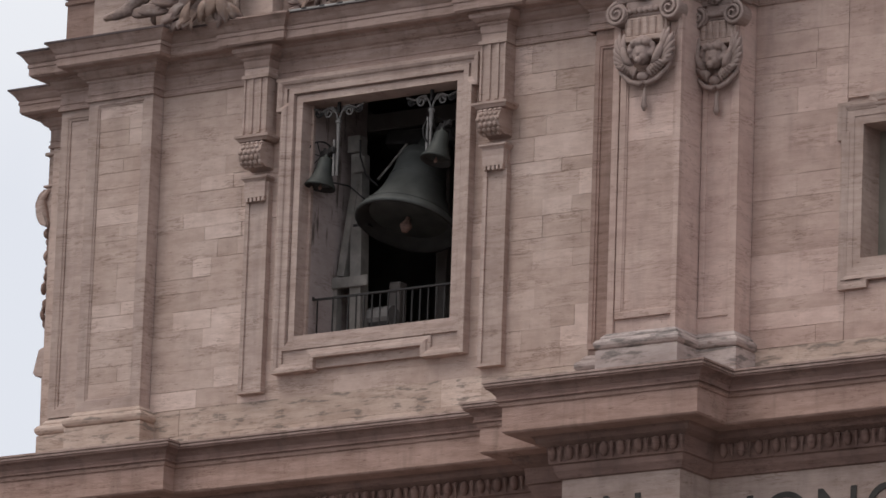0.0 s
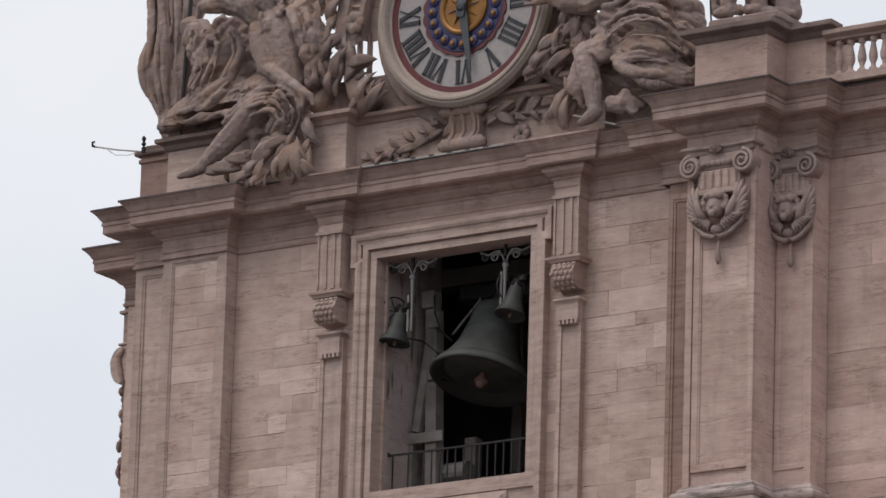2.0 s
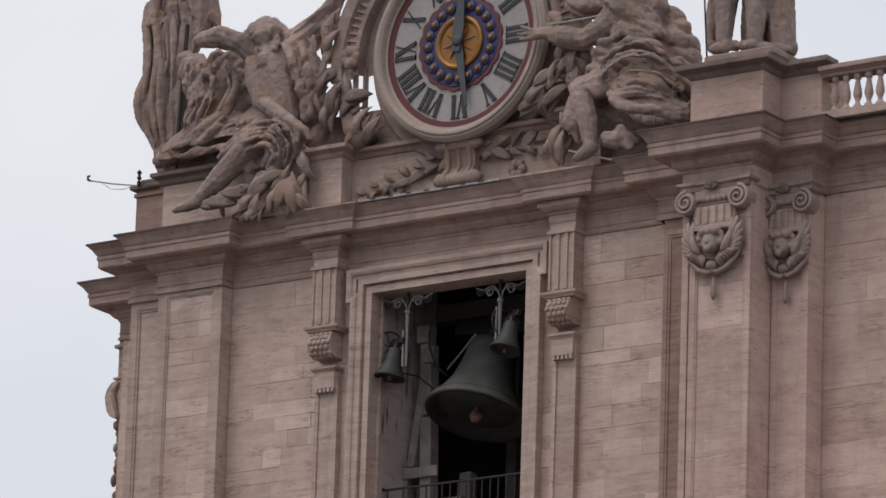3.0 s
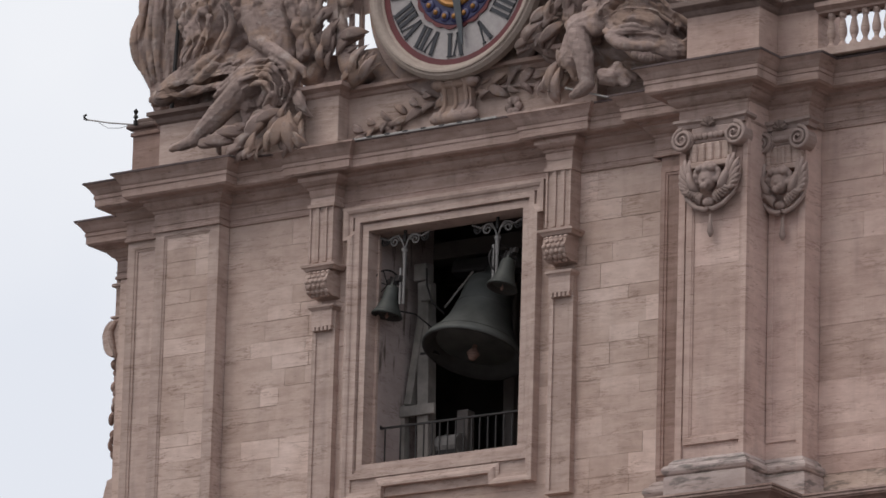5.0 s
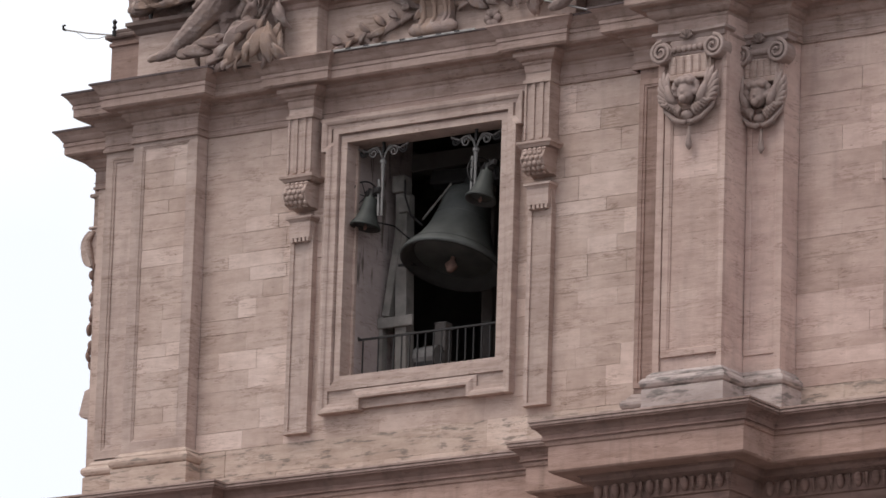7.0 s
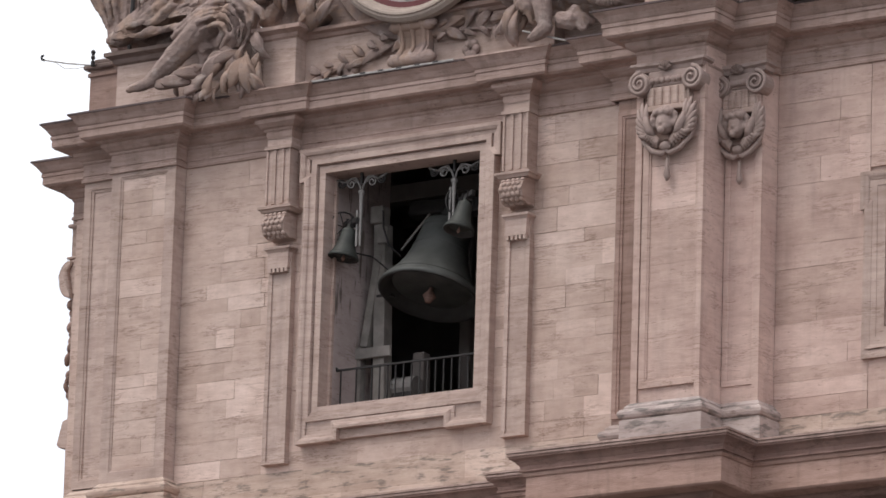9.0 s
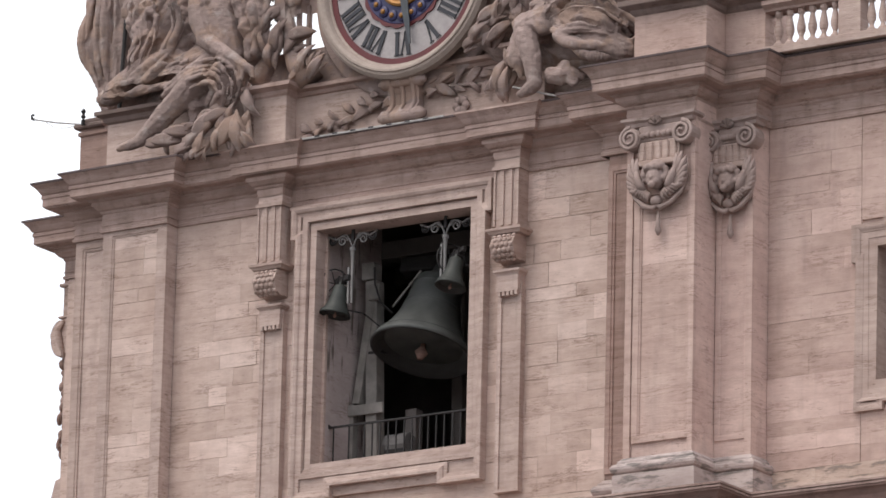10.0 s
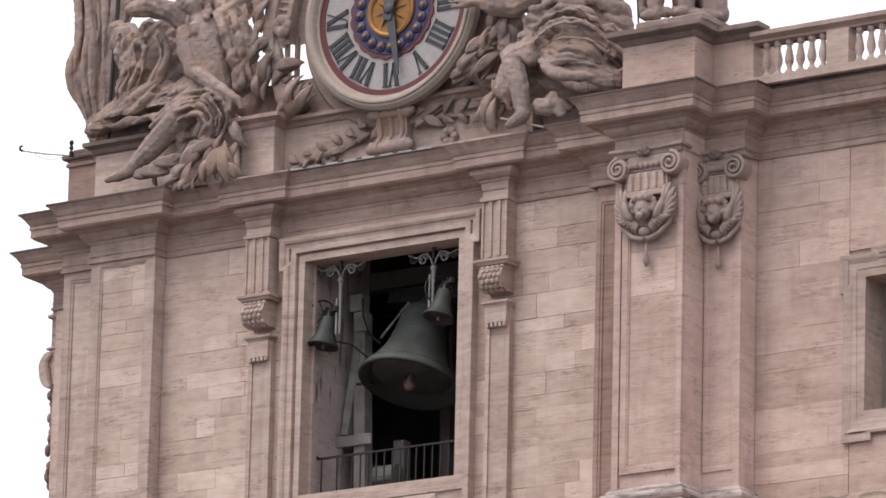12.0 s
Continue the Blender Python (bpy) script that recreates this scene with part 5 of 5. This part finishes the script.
legs_robe = [
    ([(7.73, -1.30, 47.44), (7.68, -1.30, 46.67), (7.61, -1.30, 46.03), (7.59, -1.30, 45.62)], [0.22, 0.2, 0.17, 0.13]),
    ([(8.52, -1.10, 47.11), (8.54, -1.10, 46.20), (8.51, -1.10, 45.56)], [0.3, 0.3, 0.3]),
    ([(9.32, -1.00, 47.02), (9.29, -1.00, 46.24), (9.25, -1.00, 45.74), (9.31, -1.00, 45.44)], [0.18, 0.15, 0.15, 0.2]),
    ([(7.71, -1.50, 45.60), (8.64, -1.60, 45.45), (9.40, -1.20, 45.35)], [0.1, 0.13, 0.12]),
]
statue("statue", "standing stone statue with bare legs on the pedestal", legs_masses_1 + legs_robe, seed=8, folds=1, bare=(0, 1, 2, 3), depth=0.07)
part("statue_base", boxed(7.75, 9.5, -1.95, -0.5, 45.06, 45.24, bevel=0.04), SCULPT, pd, "rough base slab of the statue")
part("rod", tube(bmesh.new(), [(7.59, -1.75, 47.13), (7.78, -1.85, 45.17)], 0.022, 6), IRON, pd, "thin iron rod")
tagged(part("iron_stay", tube(bmesh.new(), [(-7.84, 0.20, 48.95), (-8.01, 0.20, 45.62), (-8.00, 0.20, 45.20)], 0.05, 8), IRON), "dark iron stay bar behind the statues", "iron bar")
tagged(part("support_rod", tube(bmesh.new(), [(3.16, -1.15, 46.88), (4.37, -0.85, 47.00)], 0.025, 6), ZINC), "pale metal rod bracing the statue's arm", "metal rod")
tagged(part("support_rod", tube(bmesh.new(), [(3.82, -1.20, 43.85), (4.78, -0.90, 43.58)], 0.025, 6), ZINC), "pale metal rod bracing the statue's foot", "metal rod")
# lightning rod arm and finial at the corner
lr = thing("lightning_arm", "thin horizontal metal arm with a small hook and slack wire", "lightning rod", (-8.90, -0.20, 45.00))
part("arm", tube(bmesh.new(), [(-8.80, -0.20, 45.04), (-9.51, -0.20, 45.18), (-10.18, -0.20, 45.35)], 0.018, 6), ZINC, lr)
part("hook", tube(bmesh.new(), [(-10.18, -0.20, 45.35), (-10.25, -0.20, 45.38), (-10.26, -0.20, 45.46), (-10.20, -0.20, 45.47)], 0.03, 6), IRON, lr)
part("wire", tube(bmesh.new(), [(-8.90, -0.20, 45.04), (-9.21, -0.20, 45.01), (-9.56, -0.20, 45.06), (-9.82, -0.20, 45.23)], 0.008, 5), ZINC, lr)
part("finial", lathe(bmesh.new(), [(0.05, 0), (0.05, 0.12), (0.02, 0.14), (0.06, 0.2), (0.03, 0.27), (0.06, 0.34), (0.02, 0.4)], 8, Matrix.Translation((-8.75, -0.20, 45.01))), IRON, lr)

# ---- carved capitals with winged heads ----
def spiral(bm, cx, y, cz, r0, turns, side):
    pts, rad = [], []
    n = 28
    for i in range(n):
        t = i / (n - 1)
        a = math.pi / 2 + side * turns * 2 * math.pi * t
        r = r0 * (1 - t) ** 0.8 + 0.02
        pts.append((cx + r * math.cos(a), y - 0.05 * t, cz + r * math.sin(a)))
        rad.append(0.05 * (1 - 0.5 * t))
    tube(bm, pts, rad, 6)


def capital(label, x0, x1, y, z):
    """z: top of the capital."""
    w, mid = x1 - x0, (x0 + x1) / 2
    k_ = max(0.86, w / 1.53)
    c = thing("carved_capital", label, "capital", (mid, y, z - 2), "carved capitals")
    part("abacus", sweep(bmesh.new(), [(x0 - 0.02, y + 0.3), (x0 - 0.02, y), (mid - 0.3, y + 0.05), (mid + 0.3, y + 0.05), (x1 + 0.02, y), (x1 + 0.02, y + 0.3)], [(0, z - 0.20), (0.05, z - 0.18), (0.07, z - 0.1), (0.14, z - 0.06), (0.14, z), (-0.3, z + 0.01)], caps=False), CAPST, c)
    for cx, s in ((x0 + 0.10, 1), (x1 - 0.12, -1)):
        vol = part("volute", tube(bmesh.new(), [(cx, y + 0.2, z - 0.47), (cx, y - 0.16, z - 0.47)], 0.25, 18), CAPST, c, "rounded volute scroll")
        bm = bmesh.new()
        spiral(bm, cx, y - 0.17, z - 0.47, 0.24, 2.2, s)
        part("volute_spiral", bm, CAPST, vol, smooth=True)
    part("leaf_band", boxed(x0 + 0.25, x1 - 0.25, y - 0.06, y + 0.1, z - 0.55, z - 0.2, bevel=0.02), CAPST, c)
    for k in range(5):
        a = math.pi * (0.1 + 0.2 * k)
        part("palmette", tube(bmesh.new(), [(mid - 0.05, y - 0.1, z - 0.2), (mid - 0.05 + 0.16 * math.cos(a), y - 0.16, z - 0.2 + 0.2 * math.sin(a))], [0.03, 0.045], 6), CROWN, c, smooth=True)
    for k in range(7):
        t = bmesh.new()
        bmesh.ops.create_uvsphere(t, u_segments=8, v_segments=6, radius=0.075, matrix=Matrix.Translation((x0 + 0.36 + (w - 0.72) * k / 6, y - 0.08, z - 0.42)))
        part("carved_egg", t, CAPST, c, smooth=True)
    part("tablet_plate", boxed(mid - 0.53 * k_, mid + 0.53 * k_, y - 0.07, y + 0.1, z - 1.08, z - 0.56, bevel=0.01), TRIM, c)
    for k in range(5):
        x = mid + (k - 2) * 0.2 * k_
        part("fluted_slat", boxed(x - 0.065 * k_, x + 0.065 * k_, y - 0.12, y + 0.1, z - 1.0, z - 0.58, bevel=0.025), TRIM, c)
    part("tablet", boxed(mid - 0.56 * k_, mid + 0.56 * k_, y - 0.16, y + 0.1, z - 1.13, z - 1.0, bevel=0.02), TRIM, c)
    bm = bmesh.new()
    bmesh.ops.create_uvsphere(bm, u_segments=16, v_segments=10, radius=0.23, matrix=Matrix.Translation((mid, y - 0.17, z - 1.43)) @ Matrix.Diagonal((0.9, 0.9, 1.12, 1)))
    for dx, dz, rr in ((0, -1.46, 0.04), (-0.07, -1.53, 0.09), (0.07, -1.53, 0.09), (0, -1.63, 0.08)):
        bmesh.ops.create_uvsphere(bm, u_segments=8, v_segments=6, radius=rr, matrix=Matrix.Translation((mid + dx, y - (0.36 if dx == 0 else 0.28), z + dz)))
    for i in range(11):
        a = math.pi * (-0.12 + 1.24 * i / 10)
        bmesh.ops.create_uvsphere(bm, u_segments=8, v_segments=6, radius=0.085, matrix=Matrix.Translation((mid + 0.26 * math.cos(a), y - 0.2 - 0.04 * math.sin(5 * i), z - 1.36 + 0.25 * math.sin(a))))
    for i in range(5):
        bmesh.ops.create_uvsphere(bm, u_segments=8, v_segments=6, radius=0.08, matrix=Matrix.Translation((mid - 0.16 + 0.08 * i, y - 0.31, z - 1.22 + 0.03 * (i % 2))))
    hd = part("carved_head", bm, CAPST, c, "plain carved rounded head", smooth=True)
    rm_ = hd.modifiers.new("carve", "REMESH")
    rm_.mode, rm_.voxel_size, rm_.use_smooth_shade = "VOXEL", 0.018, True
    for s in (-1, 1):
        for k, (tx, tz) in enumerate(((0.50, 0.93), (0.62, 0.90), (0.72, 1.02), (0.75, 1.20), (0.75, 1.36), (0.72, 1.50), (0.66, 1.62))):
            tip = (mid + s * k_ * tx, y - 0.12 + 0.01 * k, z - tz)
            root = (mid + s * k_ * 0.33, y - 0.13, z - 1.62 - 0.02 * k)
            bow = (mid + s * k_ * (0.35 * 0.33 + 0.65 * tx + 0.05), y - 0.17, z - 0.62 * tz - 0.38 * 1.70)
            part("wing_feather", tube(bmesh.new(), [tip, ((tip[0] + bow[0]) / 2, y - 0.155, (tip[2] + bow[2]) / 2), bow, root], [0.025, 0.055, 0.06, 0.04], 8), CAPST, c, smooth=True)
        part("wing_shoulder", tube(bmesh.new(), [(mid + s * k_ * 0.50, y - 0.17, z - 1.18), (mid + s * k_ * 0.45, y - 0.21, z - 1.38), (mid + s * k_ * 0.36, y - 0.20, z - 1.58), (mid + s * k_ * 0.26, y - 0.16, z - 1.68)], [0.03, 0.085, 0.10, 0.05], 9), CAPST, c, smooth=True)
        for k in range(6):
            tip = (mid + s * k_ * (0.60 - 0.075 * k), y - 0.13, z - 1.70 - 0.05 * k)
            root = (mid + s * k_ * (0.30 - 0.03 * k), y - 0.16, z - 1.60 - 0.03 * k)
            part("covert_feather", tube(bmesh.new(), [tip, ((tip[0] + root[0]) / 2, y - 0.205, (tip[2] + root[2]) / 2), root], [0.03, 0.042, 0.035], 8), CAPST, c, smooth=True)
        part("rim_scroll", tube(bmesh.new(), [(mid + s * k_ * 0.70, y - 0.06, z - 1.05), (mid + s * k_ * 0.70, y - 0.06, z - 1.45), (mid + s * k_ * 0.58, y - 0.07, z - 1.78), (mid + s * k_ * 0.34, y - 0.09, z - 2.0), (mid + s * 0.1, y - 0.1, z - 2.08), (mid, y - 0.1, z - 2.02)], [0.02, 0.04, 0.05, 0.06, 0.06, 0.05], 8), CAPST, c, smooth=True)
    t = bmesh.new()
    bmesh.ops.create_uvsphere(t, u_segments=10, v_segments=6, radius=0.13, matrix=Matrix.Translation((mid, y - 0.12, z - 1.92)) @ Matrix.Diagonal((1.2, 0.8, 0.8, 1)))
    part("knot", t, CAPST, c, smooth=True)
    part("pendant", tube(bmesh.new(), [(mid, y - 0.03, z - 2.15), (mid, y - 0.05, z - 2.35), (mid + 0.01, y - 0.05, z - 2.58), (mid, y - 0.04, z - 2.68)], [0.03, 0.04, 0.08, 0.02], 8), CAPST, c, "small hanging bud", smooth=True)
    return c


capital("winged head capital with volutes and fluted tablet on the front pilaster", 7.32, 8.85, -1.85, 42.40)
capital("winged head capital with volutes on the set-back pilaster", 8.82, 9.94, -1.0, 42.36)

# ---- belfry: timbers, bells, iron brackets, railing ----
tf = thing("bell_frame", "grey timber frame carrying the bells", "timber frame", (-1.9, 2.3, 36))
part("post_head", boxed(-1.84, -1.5, 1.36, 1.7, 40.75, 41.15, bevel=0.02), TIMBER, tf)
part("post_block", boxed(-1.62, -1.34, 1.34, 1.415, 40.25, 40.62, bevel=0.02), TIMBER, tf)


def beam(name, a, b, w, d, mat=None, parent=None):
    a, b = Vector(a), Vector(b)
    bm = boxed(-w / 2, w / 2, -d / 2, d / 2, 0, (b - a).length, bevel=0.012)
    bmesh.ops.transform(bm, matrix=Matrix.Translation(a) @ (b - a).to_track_quat("Z", "Y").to_matrix().to_4x4(), verts=bm.verts)
    return part(name, bm, mat or TIMBER, parent or tf)


beam("post", (-1.47, 1.58, 36.0), (-1.61, 1.58, 40.73), 0.33, 0.3)
beam("brace", (-1.93, 1.5, 37.88), (-1.61, 1.5, 40.01), 0.22, 0.2)
beam("short_post", (-2.11, 1.5, 36.0), (-2.11, 1.5, 37.88), 0.25, 0.22)
part("clamp_board", boxed(-2.20, -1.14, 1.32, 1.39, 37.58, 37.83, bevel=0.015), TIMBER, tf)
part("back_post", boxed(-1.0, -0.7, 3.9, 4.2, 36.0, 41.5, bevel=0.02), INNER_DARK, tf)
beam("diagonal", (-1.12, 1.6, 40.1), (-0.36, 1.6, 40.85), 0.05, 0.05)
# timber beams coloured dark to paint in the shade below the ceiling
beam("ceiling_beam", (-2.4, 2.6, 42.0), (-0.9, 4.6, 41.2), 0.3, 0.3, INNER_DARK)
beam("ceiling_beam", (-3.4, 5.2, 41.9), (3.4, 5.2, 41.9), 0.4, 0.4, INNER_DARK)
beam("ceiling_beam", (-3.4, 2.7, 41.75), (3.4, 2.7, 41.75), 0.4, 0.4, INNER_DARK)
part("strap", boxed(-1.62, -1.22, 1.40, 1.77, 39.0, 39.06), IRON, tf, "iron strap")
part("cable", tube(bmesh.new(), [(-1.45, 1.32, 41.0), (-1.42, 1.3, 40.6), (-1.25, 1.3, 40.15), (-1.0, 1.4, 39.9)], 0.025, 6), IRON, tf, "black cable")
part("cable", tube(bmesh.new(), [(-1.9, 0.4, 39.9), (-1.5, 1.0, 39.85), (-1.3, 1.38, 39.6)], 0.02, 6), IRON, tf, "black cable")
st = thing("winch_post", "short grey post with a small motor on the belfry floor", "post", (-0.9, 2.2, 36))
part("post", boxed(-1.05, -0.75, 2.1, 2.4, 36.0, 37.8, bevel=0.02), INNER_DARK, st)
part("motor", tube(bmesh.new(), [(-1.35, 1.9, 36.95), (-0.75, 1.9, 36.95)], 0.24, 14), POLE, st, "pale metal motor drum")
part("motor_foot", boxed(-1.3, -0.8, 1.7, 2.1, 36.0, 36.8), IRON, st)

BELLP = [(0.02, 1.0), (0.20, 0.99), (0.30, 0.96), (0.345, 0.90), (0.36, 0.80), (0.40, 0.60), (0.47, 0.40), (0.56, 0.25), (0.66, 0.13), (0.735, 0.05), (0.75, 0.0), (0.72, -0.005), (0.66, 0.05), (0.56, 0.15), (0.45, 0.30), (0.37, 0.5), (0.32, 0.75), (0.28, 0.88), (0.02, 0.93)]


def bell(name, label, r, h, m, group, wheel=True):
    """m: pose of the yoke; the bell hangs below it."""
    b = thing(name, label, "bell", m.translation, group)
    b.matrix_world = m
    k = r / 0.75
    part("bell_body", lathe(bmesh.new(), [(p * k, -h * 1.12 + z * h) for p, z in BELLP], 40), SMALL_BRONZE if wheel else BRONZE, b, "green weathered bronze", smooth=True)
    for z, d in ((0.12, 0.012), (0.58, 0.008), (0.84, 0.01)):
        rr = next(a[0] + (c[0] - a[0]) * (a[1] - z) / (a[1] - c[1]) for a, c in zip(BELLP, BELLP[1:]) if a[1] >= z >= c[1]) * k
        part("raised_band", lathe(bmesh.new(), [(rr - 0.01, -h * 1.12 + (z - 0.012) * h), (rr + d * k * 1.5, -h * 1.12 + z * h), (rr - 0.012, -h * 1.12 + (z + 0.012) * h)], 40), SMALL_BRONZE if wheel else BRONZE, b, smooth=True)
    # added dark liner: the shade within the bell's mouth, put into colour
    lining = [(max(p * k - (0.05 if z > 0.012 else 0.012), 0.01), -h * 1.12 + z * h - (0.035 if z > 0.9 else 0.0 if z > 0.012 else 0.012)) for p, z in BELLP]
    part("bell_inside", lathe(bmesh.new(), lining, 32), INSIDE_SHADE, b, "dark lining that paints the shade inside the bell", smooth=True)
    part("crown", tube(bmesh.new(), [(0, 0, -0.14 * h), (0, 0, 0.02 * h)], [r * 0.22, r * 0.16], 10), SMALL_BRONZE if wheel else BRONZE, b)
    part("clapper", tube(bmesh.new(), [(0, 0, -0.5 * h), (0, 0, -1.05 * h), (0, 0, -1.12 * h), (0, 0, -1.2 * h)], [r * 0.04, r * 0.05, r * 0.13, r * 0.06], 10), UNDER, b, "rusty clapper", smooth=True)
    part("yoke", boxed(-r * 0.9, r * 0.9, -r * 0.14, r * 0.14, -0.03 * h, 0.16 * h, bevel=r * 0.03), IRON, b, "iron yoke")
    if wheel:
        for s in (-1, 1):
            part("strap", boxed(s * r * 0.35 - 0.02, s * r * 0.35 + 0.02, -r * 0.2, r * 0.2, -0.1 * h, 0.2 * h), IRON, b)
        bm = bmesh.new()
        n = 28
        tube(bm, [(-r * 0.98, r * 0.95 * math.cos(2 * math.pi * i / n), r * 0.95 * math.sin(2 * math.pi * i / n)) for i in range(n + 1)], 0.02, 6, caps=False)
        part("wheel", bm, IRON, b, "thin iron bell wheel")
        for i in range(3):
            a = math.pi * i / 3
            part("spoke", tube(bmesh.new(), [(-r * 0.98, r * 0.95 * math.cos(a), r * 0.95 * math.sin(a)), (-r * 0.98, -r * 0.95 * math.cos(a), -r * 0.95 * math.sin(a))], 0.012, 5), IRON, b)
    for o in b.children:
        o.matrix_parent_inverse = Matrix()
    return b


bell("great_bell", "very large green bronze bell swung towards the opening", 1.2, 1.95, pose(-0.15, 2.14, 40.98, -17, 3, 2), "bells of the belfry", wheel=False)
bell("small_bell", "small green bronze bell with an iron wheel on a bracket", 0.36, 0.72, pose(-1.66, 0.34, 40.46, -10, 3, -30), "bells of the belfry")
bell("small_bell", "small green bronze bell hung from the scrolled bracket beside the jamb", 0.36, 0.72, pose(1.47, 0.32, 40.68, -14, -3, -30), "bells of the belfry")


def scroll_bracket(x, y, z, ln, label):
    c = thing("scroll_bracket", label, "bracket", (x, y, z), "scrolled iron brackets")
    part("pole", tube(bmesh.new(), [(x, y, z - 0.3), (x, y, z - 0.75), (x, y, z - ln)], [0.055, 0.035, 0.03], 8), POLE, c, "pale painted pole")
    part("collar", tube(bmesh.new(), [(x, y, z - 0.34), (x, y, z - 0.27)], 0.075, 10), POLE, c)
    for s in (-1, 1):
        for k, (dx, dz, r) in enumerate(((0.28, -0.08, 0.13), (0.55, -0.04, 0.11))):
            bm = bmesh.new()
            pts = []
            for i in range(22):
                t = i / 21
                a = (math.pi * 1.0 if s > 0 else 0) + (-s) * t * math.pi * 3.2
                rr = r * (1 - 0.75 * t)
                pts.append((x + s * dx + rr * math.cos(a), y, z + dz + rr * math.sin(a) * (1 if k == 0 else -1)))
            tube(bm, pts, 0.022, 6)
            part("scroll", bm, IRON if k else POLE, c, smooth=True)
        part("arm", tube(bmesh.new(), [(x, y, z - 0.3), (x + s * 0.07, y, z - 0.1), (x + s * 0.17, y, z + 0.05), (x + s * 0.3, y, z + 0.04), (x + s * 0.45, y, z - 0.03), (x + s * 0.68, y, z + 0.06)], 0.026, 6), POLE, c, smooth=True)
    part("drop_bar", boxed(x - 0.12, x - 0.07, y - 0.02, y + 0.02, z - ln, z - ln + 0.85), POLE, c)
    part("fixing", boxed(x - 0.03, x + 0.03, y - 0.03, y + 0.03, z - 0.1, OZ1 + 0.02), IRON, c)
    return c


scroll_bracket(-1.33, 0.25, 41.46, 1.56, "scrolled iron bracket with a pale pole under the lintel")
scroll_bracket(1.14, 0.3, 41.44, 1.3, "scrolled iron bracket under the lintel beside the jamb")

rl = thing("railing", "thin dark iron railing across the foot of the opening", "railing", (0, 0.6, 36.33))
part("top_bar", boxed(OX0, OX1, 0.57, 0.63, 37.14, 37.18), IRON, rl)
part("bottom_bar", boxed(OX0, OX1, 0.58, 0.62, 36.25, 36.28), IRON, rl)
x = OX0 + 0.14
k = 0
while x < OX1:
    part("rail_post" if k in (0, 8) else "bar", boxed(x - 0.013, x + 0.013, 0.587, 0.613, 36.17, 37.15), IRON, rl)
    x += 0.42 if x < -1.2 else 0.215
    k += 1
part("wall_hook", tube(bmesh.new(), [(OX0, 0.6, 37.22), (OX0 + 0.1, 0.55, 37.15), (OX0 + 0.16, 0.6, 37.16)], 0.03, 6), IRON, rl)

# ---- facing stones ----
ashlar(bay, -6.06, 5.78, 33.76, 34.8, 0.0, 10, mat=PALE, course=(0.3, 0.5))
ashlar(bay, -6.06, -2.48, 34.8, 42.24, 0.0, 11)
ashlar(bay, 2.48, 5.78, 34.8, 42.24, 0.0, 12)
ashlar(bay, -2.48, 2.48, 34.8, 35.75, 0.0, 13)
ashlar(cp, -7.58, -6.37, 35.2, 42.08, -0.345, 14, thick=0.03, length=(0.6, 1.4))
ashlar(block, 7.61, 8.75, 35.39, 40.62, -1.755, 15, mat=ROSY, thick=0.03, length=(0.8, 2.0), course=(0.7, 1.3))
ashlar(wing, 9.9, 22.0, 33.76, 34.6, -0.3, 19, mat=PALE, course=(0.3, 0.5))
ashlar(wing, 9.9, 12.2, 34.6, 42.24, -0.3, 16, mat=ROSY, length=(0.9, 2.4))
ashlar(wing, 12.21, 22.0, 39.9, 42.24, -0.3, 17, mat=ROSY, length=(0.9, 2.4))
ashlar(wing, 12.21, 22.0, 34.6, 35.76, -0.3, 18, mat=ROSY, length=(0.9, 2.4))
